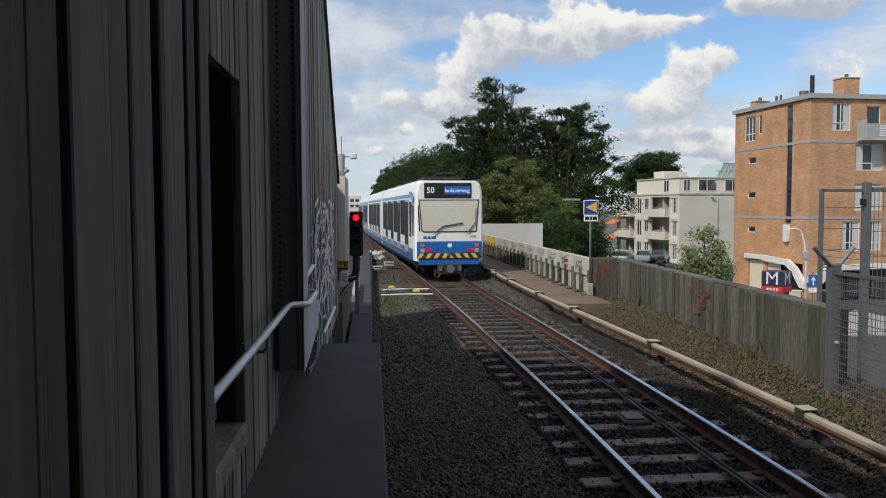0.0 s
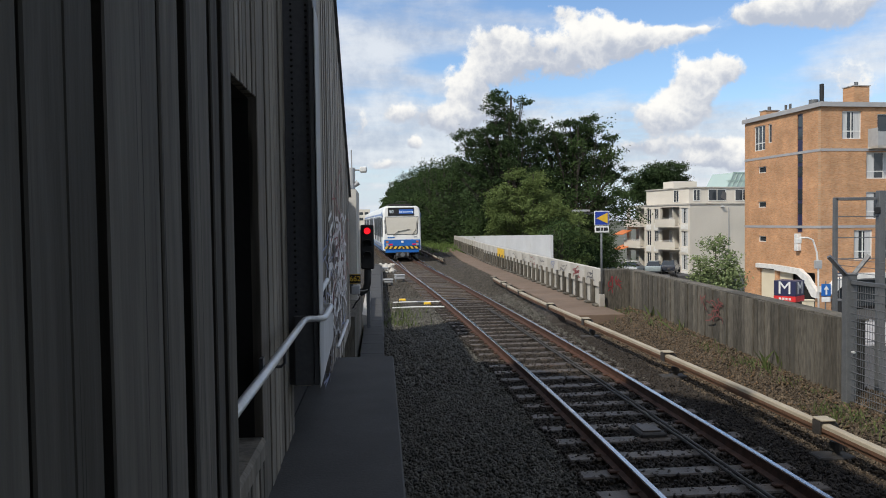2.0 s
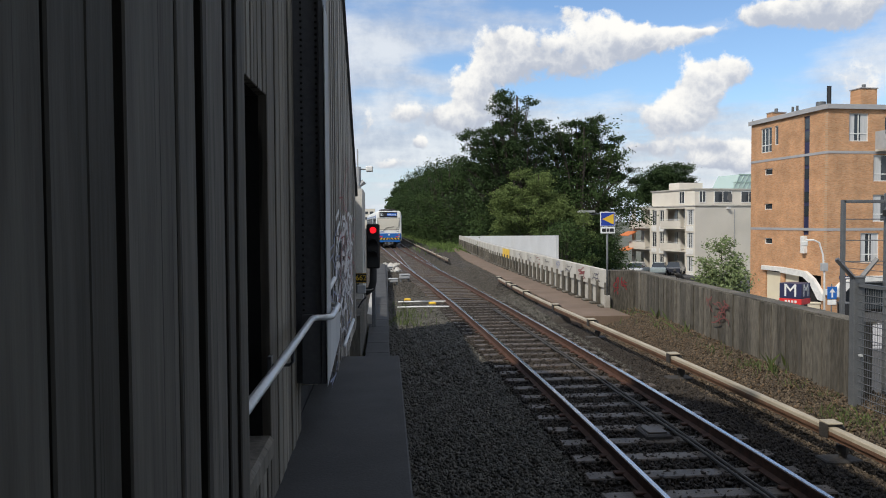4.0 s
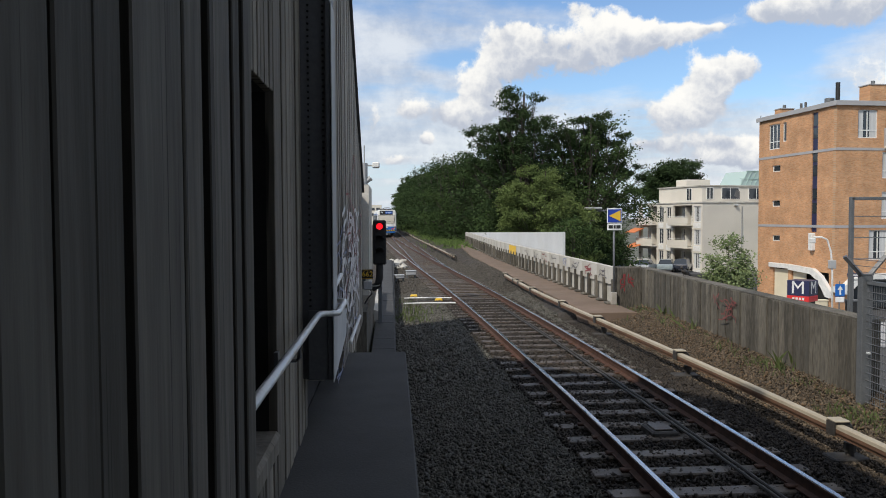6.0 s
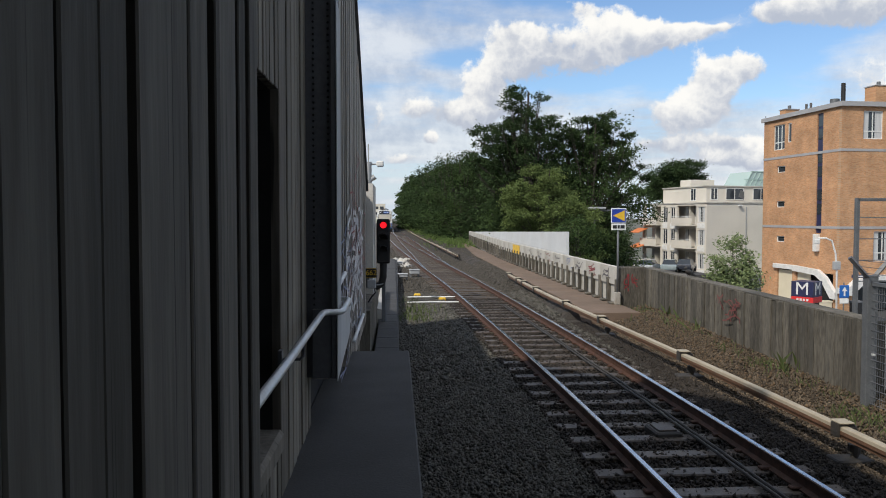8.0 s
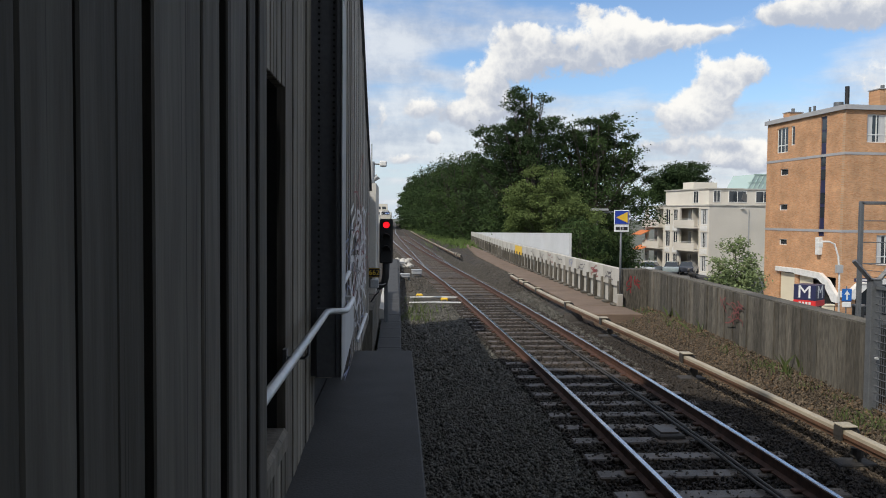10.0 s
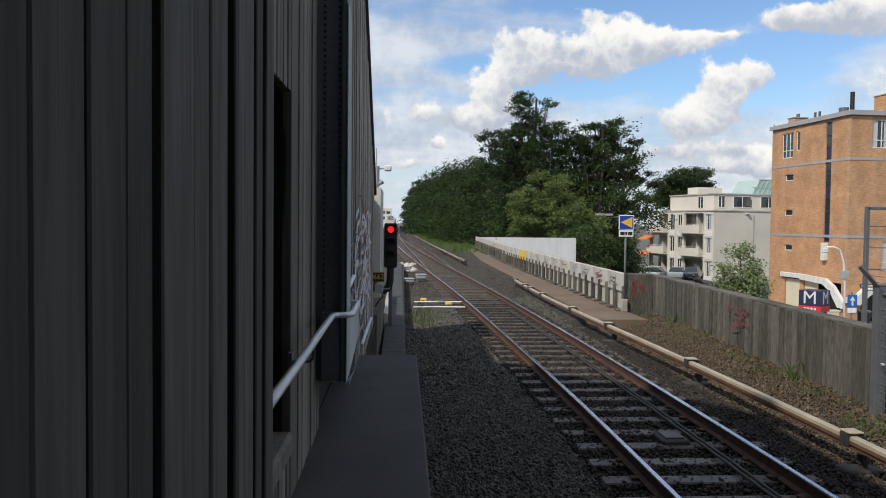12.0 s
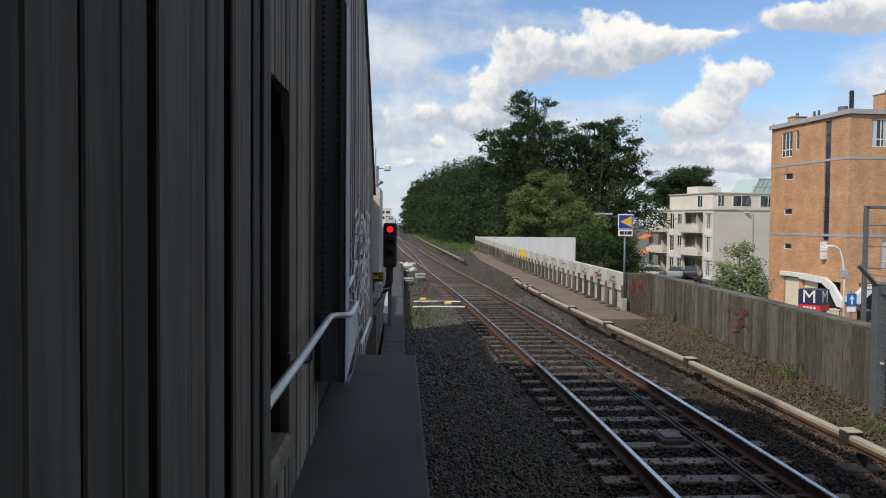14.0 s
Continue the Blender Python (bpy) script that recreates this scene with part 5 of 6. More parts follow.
def build_brick_house():
    h = holder("apartment_building", 33.0, 55.6, 0, 4.4, label="four-storey orange brick apartment building with flat roof", category="building")
    top = 10.95
    W = 15.0
    # gable wall: local x = 0 plane, built in the xz plane and turned
    turn = pose(0, 10.5, 0, 0, 0, -90)         # wall x runs from far end towards the corner
    left = [(2.1, 3.3, 6.32, 6.87), (2.1, 3.3, 3.39, 3.91), (2.2, 3.35, 0.48, 0.98), (1.5, 3.15, 8.25, 10.35), (3.55, 4.1, 8.75, 10.35), (7.55, 8.3, 1.34, 10.6), (2.4, 4.6, GROUND_Z, -1.75), (5.1, 9.9, GROUND_Z, -1.75)]
    wl = part("wall", holed_wall(10.196, GROUND_Z, top, 0.3, left), BRICK, h)
    wl.matrix_basis = turn
    right = [(1.75, 3.35, 8.4, 10.5), (4.7, 5.9, 7.75, 10.3), (3.8, 6.2, 5.4, 7.4), (3.8, 6.2, 2.35, 4.4), (2.8, 4.35, -0.75, 1.5), (4.8, 6.2, -0.75, 1.5),
             (8.0, 9.6, 8.4, 10.5), (8.0, 10.4, 5.4, 7.4), (8.0, 10.4, 2.35, 4.4), (8.0, 10.4, -0.75, 1.5), (12, 13.6, 8.4, 10.5), (12, 14, 5.4, 7.4), (12, 14, 2.35, 4.4), (1.2, 14.4, GROUND_Z, -2.1)]
    wr = part("wall", holed_wall(W, GROUND_Z, top, 0.3, right), BRICK, h)
    # black core stands in for the unlit rooms
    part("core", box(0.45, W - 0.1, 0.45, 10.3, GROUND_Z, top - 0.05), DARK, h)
    part("wall", box(W - 0.3, W, 0.31, 10.5, GROUND_Z, top), BRICK, h)
    part("wall", box(0.31, W - 0.31, 10.2, 10.5, GROUND_Z, top), BRICK, h)
    part("roof", box(-0.12, W + 0.12, -0.12, 10.62, top + 0.003, top + 0.12), ROOFING, h)
    part("roof_edge", box(-0.2, W + 0.2, -0.2, -0.121, top - 0.16, top + 0.2, 0.01), BANDGREY, h)
    part("roof_edge", box(-0.2, -0.121, -0.119, 10.7, top - 0.16, top + 0.2, 0.01), BANDGREY, h)
    for z in (7.58, 1.78):
        part("string_course", box(-0.03, W, -0.03, -0.002, z - 0.1, z + 0.1), BANDGREY, h)
        part("string_course", box(-0.03, -0.002, 0.0, 10.5, z - 0.1, z + 0.1), BANDGREY, h)
    # gable windows
    lm = lambda x, z: turn @ pose(x, 0.1, z)
    for x0, x1, z0, z1 in left[:3]:
        window_set(h, lm(x0, z0), x1 - x0, z1 - z0)
    window_set(h, lm(1.5, 8.25), 1.65, 2.1, (0.33, 0.66), 0.3)
    window_set(h, lm(3.55, 8.75), 0.55, 1.6)
    strip = part("stair_window", box(7.55, 8.3, 0.1, 0.16, 1.34, 10.6), DARKBLUE, h, "tall dark blue stair window strip")
    strip.matrix_basis = turn
    for z in (3.2, 4.3, 6.1, 7.2, 9.0, 10.0):
        part("pane", box(7.62, 8.23, 0.07, 0.098, z - 0.42, z + 0.42), PANE, strip)
    # gable ground floor: cream door, white arched canopy
    dr = part("door", box(2.5, 4.5, 0.1, 0.16, GROUND_Z, -1.85), CREAM, h, "cream panel door")
    dr.matrix_basis = turn
    ln = part("lintel", box(2.1, 4.9, -0.25, -0.003, -1.74, -1.35, 0.03), FRAME_WHITE, h)
    ln.matrix_basis = turn
    ar = part("canopy", prism([(5.0, -1.35), (8.3, -1.5), (9.3, -2.0), (10.45, -3.1), (10.45, -3.6), (9.9, -3.55), (8.9, -2.4), (8.0, -1.95), (5.0, -1.8)], -0.3, -0.003, "y"), FRAME_WHITE, h, "white curved canopy edge")
    ar.matrix_basis = turn
    cr = part("door", box(5.2, 6.9, 0.1, 0.16, GROUND_Z, -1.9), CREAM, h)
    cr.matrix_basis = turn
    part("canopy", prism([(-0.2, -3.1), (0.8, -3.3), (1.7, -2.5), (3, -2.15), (14.6, -2.1), (14.6, -1.75), (2.8, -1.75), (1.2, -2.1), (0.5, -2.7), (-0.2, -2.7)], -0.5, -0.003, "y"), FRAME_WHITE, h, "white curved canopy edge")
    for x in (1.6, 3.4, 5.6, 7.8, 10, 12.2):
        part("shop_window", box(x, x + 1.7, 0.12, 0.18, GROUND_Z + 0.3, -2.3), PANE, h)
    # front windows
    for x0, x1, z0, z1 in right[:-1]:
        if (x0, z0) == (4.7, 7.75):
            f = window_set(h, pose(x0, 0.1, z0), x1 - x0, z1 - z0, (), None, False, sill=False)
        else:
            window_set(h, pose(x0, 0.1, z0), x1 - x0, z1 - z0, (0.5,) if x1 - x0 < 2 else (0.62,), 0.28, True)
    for x in (3.9, 8.6):
        b = part("balcony", box(x, x + 3.4, -1.1, -0.005, 7.62, 7.8, 0.02), CONC_PALE, h)
        part("balcony_front", box(x, x + 3.4, -1.1, -1.04, 7.8, 8.85, 0.01), GREYPAINT, b)
        part("balcony_side", box(x, x + 0.06, -1.03, -0.005, 7.8, 9.15, 0.01), GREYPAINT, b)
        for k in range(5):
            part("slat", box(x + 1.05, x + 3.2, -1.13, -1.105, 7.9 + k * 0.18, 8.02 + k * 0.18), FRAME_WHITE, b)
    # roof things
    for x, y, w, d, hh in ((3.5, 0.8, 1.35, 1.2, 1.35), (9.5, 1.0, 1.35, 1.2, 1.2), (0.9, 8.2, 1.2, 0.9, 0.55)):
        c = part("chimney", box(x - w / 2, x + w / 2, y - d / 2, y + d / 2, top + 0.12, top + 0.1 + hh, 0.01), BRICK, h)
        part("cap", box(x - w / 2 - 0.06, x + w / 2 + 0.06, y - d / 2 - 0.06, y + d / 2 + 0.06, top + 0.103 + hh, top + 0.17 + hh), BANDGREY, c)
        part("cowl", tube([(x, y, top + 0.17 + hh), (x, y, top + 0.5 + hh)], 0.14, 10), GALVDULL, c)
    part("flue", tube([(0.9, 1.2, top + 0.1), (0.9, 1.2, top + 1.75)], 0.16, 10), BLACK, h, "black flue pipe")
    part("roof_vent", tube([(0.5, 1.6, top + 0.1), (0.5, 1.6, top + 0.6)], 0.35, 12), GALVDULL, h)
    for y in (4.6, 5.2):
        part("flue", tube([(0.5, y, top + 0.1), (0.5, y, top + 0.75)], 0.1, 8), ROOFING, h)
    part("plinth_vent", box(-0.35, -0.004, 2.3, 2.75, -0.1, 1.25, 0.03), FRAME_WHITE, h, "white camera housing")
    bird = part("roof_bird_spike", tube([(0.0, 10.3, top + 0.2), (0.0, 10.3, top + 0.4)], 0.03, 6), BLACK, h)
    return h


build_brick_house()


def build_pale_house():
    h = holder("pale_apartment_building", 38.2, 93.0, 0, 11.6, label="pale beige flat-roofed apartment building with balconies", category="building")
    top, D = 4.25, 15.4
    turn = pose(0, D, 0, 0, 0, -90)
    st = [-4.35, -1.4, 1.5]
    holes = []
    for z in st:
        holes += [(D - 1.9, D - 0.35, z + 0.4, z + 2.35), (D - 6.6, D - 2.2, z + 0.15, z + 2.5), (D - 8.2, D - 7.1, z + 0.3, z + 2.35), (D - 10.1, D - 8.9, z + 0.3, z + 2.35), (D - 14.8, D - 10.6, z + 0.15, z + 2.5)]
    w = part("wall", holed_wall(D, GROUND_Z, top, 0.3, holes), STUCCO, h)
    w.matrix_basis = turn
    for (x0, x1, z0, z1) in holes:
        if x1 - x0 > 3:
            # recessed balcony
            b = part("balcony", box(x0 - 0.1, x1 + 0.1, -0.75, -0.005, z0 - 0.25, z0 - 0.08, 0.02), STUCCO, h)
            b.matrix_basis = turn
            part("parapet", box(x0 - 0.1, x1 + 0.1, -0.75, -0.66, z0 - 0.08, z0 + 0.8, 0.02), STUCCO, b)
            part("rail", tube([(x0, -0.7, z0 + 0.95), (x1, -0.7, z0 + 0.95)], 0.03, 6), FRAME_WHITE, b)
            f = window_set(h, turn @ pose(x0 + 0.2, 1.2, z0), (x1 - x0) * 0.45, z1 - z0 - 0.1, (0.5,), None, True, sill=False)
            f = window_set(h, turn @ pose(x0 + (x1 - x0) * 0.55, 1.2, z0), (x1 - x0) * 0.4, z1 - z0 - 0.1, (0.4,), None, False, sill=False)
            s = part("partition", box(x1 - (x1 - x0) * 0.47, x1 - (x1 - x0) * 0.45, 0.3, 1.2, z0, z1), STUCCO, h)
            s.matrix_basis = turn
        else:
            window_set(h, turn @ pose(x0, 0.12, z0), x1 - x0, z1 - z0, (0.5,), None, x0 > 10)
            q = part("spandrel", box(x0, x1, -0.03, -0.004, z0 - 0.75, z0 - 0.1), FRAME_WHITE, h)
            q.matrix_basis = turn
    part("back_wall", box(1.45, 1.6, 0.3, D, GROUND_Z, top - 0.1), STUCCO, h)
    part("floor_slab", box(0.31, 1.44, 0.3, D - 0.3, -1.62, -1.42), STUCCO, h)
    part("floor_slab", box(0.31, 1.44, 0.3, D - 0.3, 1.28, 1.48), STUCCO, h)
    part("wall", box(0.302, 12, 0, 0.3, GROUND_Z, top), STUCCO, h)
    part("wall", box(1.6, 12, D - 0.3, D, GROUND_Z, top), STUCCO, h)
    part("drain_pipe", tube([(5.6, -0.06, GROUND_Z), (5.6, -0.06, top - 0.4)], 0.05, 6), GREYPAINT, h)
    part("outdoor_lamp", box(4.4, 4.9, -0.35, -0.005, top - 0.35, top - 0.2, 0.03), FRAME_WHITE, h)
    part("low_vent", box(9.0, 11.5, -0.2, -0.005, -2.0, -1.4, 0.03), FRAME_WHITE, h)
    part("roof", box(-0.1, 12.1, -0.1, D + 0.1, top + 0.003, top + 0.16), CONC_PALE, h)
    # set-back top storey
    pen = part("penthouse", box(1.4, 12, 2.2, D - 3.0, top + 0.163, 6.4), STUCCO, h)
    part("roof_slab", box(1.25, 12.1, 2.05, D - 2.85, 6.403, 6.55), CONC_PALE, pen)
    for x, w_ in ((2.0, 1.0), (4.2, 2.6), (8.2, 2.4)):
        window_set(pen, pose(x, 2.15, top + 0.5), w_, 1.5, (0.5,), None, False, sill=False)
    f = window_set(pen, pose(1.35, 5.6, top + 0.4, 0, 0, -90), 1.2, 1.6, (0.5,), None, False, sill=False)
    part("stair_head", box(3.5, 7.2, 9.0, 11.5, 6.553, 7.6, 0.03), STUCCO, pen)
    for x in (5.4, 9.6):
        part("sun_sail", prism([(x, top + 0.9), (x + 0.8, top + 0.5), (x + 0.8, top + 1.5), (x + 0.3, top + 1.75)], 1.2, 1.25, "y"), ROOFING, pen)
    # glass roof
    g = part("glass_roof", prism([(7.5, 6.56), (13.0, 6.56), (13.0, 8.45), (8.6, 8.45)], 3.0, 7.5, "y"), GREENGLASS, h, "green tinted glass roof")
    for k in range(9):
        x = 7.6 + k * 0.68
        part("glazing_bar", tube([(x, 2.97, 6.56), (min(x + 1.05, 13.0), 2.97, 8.45)], 0.05, 4), COPPER, g)
    part("ridge", box(8.5, 13.0, 2.93, 3.03, 8.40, 8.5), COPPER, g)
    part("ridge", box(7.5, 13.0, 2.93, 3.03, 7.4, 7.47), COPPER, g)
    for z in (-0.1, 2.2 - 4.4):
        a = part("awning", prism([(-0.2, z + 1.1), (-1.7, z + 0.5), (-1.7, z + 0.42), (-0.2, z + 1.02)], D - 1.8, D + 0.8, "y"), AWNING, h, "orange awning")
    return h


build_pale_house()


def build_car_parked(x, y, rz, paint):
    c = holder("parked_car", x, y, DECK_Z, rz, label="parked car with dark windows on the parking deck", category="car", group="parked cars")
    body = bmesh.new()
    prof = [(-2.1, 0.35), (2.05, 0.35), (2.12, 0.62), (2.0, 0.82), (1.1, 0.95), (-1.75, 0.98), (-2.12, 0.85), (-2.15, 0.55)]
    prism(prof, -0.86, 0.86, "y", body)
    bmesh.ops.bevel(body, geom=list(body.edges), offset=0.06, segments=2, affect="EDGES")
    part("body", body, paint, c, smooth=False)
    cab = bmesh.new()
    prism([(-1.75, 0.96), (1.05, 0.94), (0.35, 1.42), (-1.2, 1.45)], -0.74, 0.74, "y", cab)
    for v in cab.verts:
        if v.co.z > 1.2:
            v.co.y *= 0.82
    part("glasshouse", cab, PANE, c)
    part("roof", box(-1.15, 0.32, -0.6, 0.6, 1.43, 1.48, 0.02), paint, c)
    for wx in (-1.35, 1.35):
        for s in (-1, 1):
            bm = bmesh.new()
            prism([(wx + 0.31 * math.cos(2 * math.pi * q / 14), 0.31 + 0.31 * math.sin(2 * math.pi * q / 14)) for q in range(14)], s * 0.8 - 0.1, s * 0.8 + 0.1, "y", bm)
            w = part("wheel", bm, T_BLACK, c)
    for s in (-1, 1):
        part("headlight", box(2.0, 2.11, s * 0.62 - 0.15, s * 0.62 + 0.15, 0.62, 0.76, 0.02), FRAME_WHITE, c)
    return c


DECK_Z = -3.72
for k, (x, y, rz) in enumerate(((23.6, 85.5, 62), (26.0, 86.0, 66), (28.6, 85.6, 58), (31.2, 86.0, 64), (33.2, 86.4, 60))):
    build_car_parked(x, y, rz, CARPAINTS[k % 4])


def build_street():
    r = part("road", box(12, 46, 20, 125, GROUND_Z + 0.004, GROUND_Z + 0.03), ASPH)
    tagged(r, "grey asphalt street beside the viaduct", "road", kind="structure")
    p = part("pavement", box(24, 33, 40, 86, GROUND_Z + 0.034, GROUND_Z + 0.16, 0.02), BANDGREY)
    tagged(p, "pale paved footway before the brick building", "pavement", kind="structure")
    k = part("parking_deck", box(20, 34.5, 82, 92.8, GROUND_Z + 0.035, -3.72, 0.03), ASPH)
    tagged(k, "raised asphalt parking deck before the pale building", "parking deck", kind="structure")
    m = holder("metro_sign", 23.1, 42.0, GROUND_Z, -51, label="dark blue illuminated sign cube with white letter on a post", category="sign")
    part("cube", box(-0.61, 0.61, -0.61, 0.61, 2.72, 3.58, 0.02), DARKBLUE, m)
    part("red_band", box(-0.62, 0.62, -0.62, 0.62, 2.40, 2.717, 0.02), RED, m, "red band with pale bars")
    text_mesh("letter", "M", 1.02, FRAME_WHITE, m, pose(0, -0.613, 3.15, *FACE_CAM), 0.006)
    text_mesh("letter", "M", 1.02, FRAME_WHITE, m, pose(0.613, 0.0, 3.15, 90, 0, 90), 0.006)
    for x in (-0.3, -0.12, 0.06, 0.24):
        part("bar", box(x, x + 0.12, -0.628, -0.622, 2.50, 2.63), FRAME_WHITE, m)
    part("post", box(-0.12, 0.12, -0.1, 0.1, 0, 2.42, 0.01), GALVDULL, m)
    b = holder("direction_sign", 26.5, 44.0, GROUND_Z, label="blue sign with white arrow on a pole", category="sign")
    part("pole", tube([(0, 0.05, 0), (0, 0.05, 3.3)], 0.04, 8), GALVDULL, b)
    part("panel", box(-0.3, 0.3, -0.03, 0.01, 2.4, 3.15, 0.02), T_BLUE, b)
    part("arrow", prism([(-0.05, 2.5), (0.05, 2.5), (0.05, 2.8), (0.17, 2.8), (0, 3.05), (-0.17, 2.8), (-0.05, 2.8)], -0.04, -0.032, "y"), FRAME_WHITE, b)
    part("lower_plate", box(-0.28, 0.28, -0.03, 0.01, 2.05, 2.36, 0.02), FRAME_WHITE, b)
    l = holder("street_lamp", 26.6, 45.0, GROUND_Z, label="white curved street lamp post", category="street lamp")
    part("post", tube([(0.05, 0, 0), (0.0, 0, 3.8), (-0.1, 0, 5.0), (-0.35, 0, 5.75), (-0.7, 0, 5.9), (-1.2, 0, 5.9)], 0.055, 8), FRAME_WHITE, l, smooth=True)
    part("lamp_head", box(-1.45, -1.1, -0.1, 0.1, 5.55, 5.85, 0.04), FRAME_WHITE, l)
    part("control_box", box(-0.22, 0.18, -0.12, 0.12, 4.0, 4.5, 0.02), GREYPAINT, l)
    n = holder("street_name_sign", 28.6, 46.0, GROUND_Z, label="dark blue name plate on a pole", category="sign")
    part("pole", tube([(0, 0.05, 0), (0, 0.05, 3.7)], 0.03, 8), GALVDULL, n)
    part("plate", box(-0.45, 0.45, -0.02, 0.02, 3.4, 3.62, 0.01), DARKBLUE, n)
    part("bar", box(-0.35, 0.35, -0.026, -0.021, 3.47, 3.55), FRAME_WHITE, n)
    w = holder("give_way_sign", 32.0, 44.5, GROUND_Z, label="white triangular traffic sign with red border", category="sign")
    part("pole", tube([(0, 0.05, 0), (0, 0.05, 2.9)], 0.03, 8), GALVDULL, w)
    part("panel", prism([(-0.45, 2.85), (0.45, 2.85), (0, 2.1)], -0.02, 0.02, "y"), RED, w)
    part("field", prism([(-0.28, 2.75), (0.28, 2.75), (0, 2.28)], -0.03, -0.022, "y"), FRAME_WHITE, w)
    t = holder("litter_bin", 27.6, 44.6, GROUND_Z, label="dark round litter bin on the footway", category="litter bin")
    part("drum", tube([(0, 0, 0.15), (0, 0, 2.05)], 0.34, 14), BLACK, t)
    part("rim", tube([(0, 0, 2.053), (0, 0, 2.15)], 0.37, 14), GALVDULL, t)
    ph = holder("cream_post_box", 26.3, 45.6, GROUND_Z, label="cream coloured cabinet beside the lamp post", category="cabinet")
    part("case", box(-0.3, 0.3, -0.2, 0.2, 0.16, 1.95, 0.03), CREAM, ph)
    part("top", box(-0.33, 0.33, -0.23, 0.23, 1.953, 2.05, 0.01), CREAM, ph)
    f = holder("tall_lamp", 15.6, 60.0, GROUND_Z, label="grey street lamp with flat head among the trees", category="street lamp")
    part("post", tube([(0, 0, 0), (0, 0, 7.7)], 0.07, 8), GALVDULL, f)
    part("arm", tube([(0, 0, 7.6), (1.4, 0, 7.7)], 0.05, 8), GALVDULL, f)
    part("lamp_head", box(-0.5, 0.9, -0.2, 0.2, 7.75, 7.95, 0.05), GREYPAINT, f)
    s = holder("bus_shelter", 20.5, 60.0, GROUND_Z, label="grey flat-roofed shelter behind the wall", category="shelter")
    part("roof", box(-1.4, 1.4, -0.8, 0.8, 2.6, 2.78, 0.02), GREYPAINT, s)
    for x in (-1.3, 1.3):
        part("post", box(x - 0.05, x + 0.05, -0.7, -0.6, 0.03, 2.597), GALVDULL, s)
    part("pane", box(-1.25, 1.25, 0.6, 0.63, 0.3, 2.5), PANE, s)
    # mast with a lamp arm behind the pier, far white block
    c = holder("floodlight_mast", -0.84, 24.0, -0.08, label="grey mast with a small floodlight arm", category="mast")
    part("mast", tube([(0, 0, 0), (0, 0, 4.35)], 0.10, 10), GREYPAINT, c)
    part("antenna", tube([(0, 0, 4.35), (0, 0, 4.9)], 0.02, 6), GREYPAINT, c)
    part("arm", tube([(0, 0, 4.28), (0.42, 0, 4.28)], 0.03, 6), GREYPAINT, c)
    part("lamp_head", box(0.25, 0.47, -0.12, 0.12, 4.2, 4.38, 0.03), FRAME_WHITE, c)
    part("horn", tube([(0.02, 0, 3.75), (0.2, 0, 3.9)], 0.05, 8, None, 0.09), GREYPAINT, c)
    o = holder("office_block", -17.0, 480.0, GROUND_Z, label="distant white office block with window bands", category="building")
    part("wall", box(-14, 10, 0, 14, 0, 15), STUCCO, o)
    for z in (8.2, 11.6):
        for k in range(7):
            part("window", box(-13 + k * 3.3, -10.6 + k * 3.3, -0.06, -0.01, z, z + 1.7), PANE, o)
    part("roof_plant", box(-8, 2, 4, 10, 15.003, 17.5), STUCCO, o)


build_street()


def build_bird(x, y, z, rz, s):
    b = holder("pigeon", x, y, z, rz, label="dark grey pigeon perched on the wall", category="bird")
    bm = bmesh.new()
    bmesh.ops.create_uvsphere(bm, u_segments=10, v_segments=7, radius=0.1 * s)
    for v in bm.verts:
        v.co = Vector((v.co.x * 1.7, v.co.y * 0.8, v.co.z * 0.9 + 0.13 * s + v.co.x * 0.45))
    part("body", bm, BRACKET, b, smooth=True)
    bm = bmesh.new()
    bmesh.ops.create_uvsphere(bm, u_segments=8, v_segments=6, radius=0.05 * s)
    hd = part("head", bm, BRACKET, b, smooth=True)
    hd.matrix_basis = pose(0.17 * s, 0, 0.27 * s)
    part("tail", prism([(-0.15 * s, 0.05 * s), (-0.34 * s, -0.02 * s), (-0.33 * s, 0.02 * s), (-0.14 * s, 0.12 * s)], -0.04 * s, 0.04 * s, "y"), BRACKET, b)
    for q in (-0.03, 0.03):
        part("leg", tube([(0.02 * s, q * s, 0), (0.02 * s, q * s, 0.08 * s)], 0.008, 4), BRACKET, b)


build_bird(7.0, 18.0, 1.166, 215, 0.75)


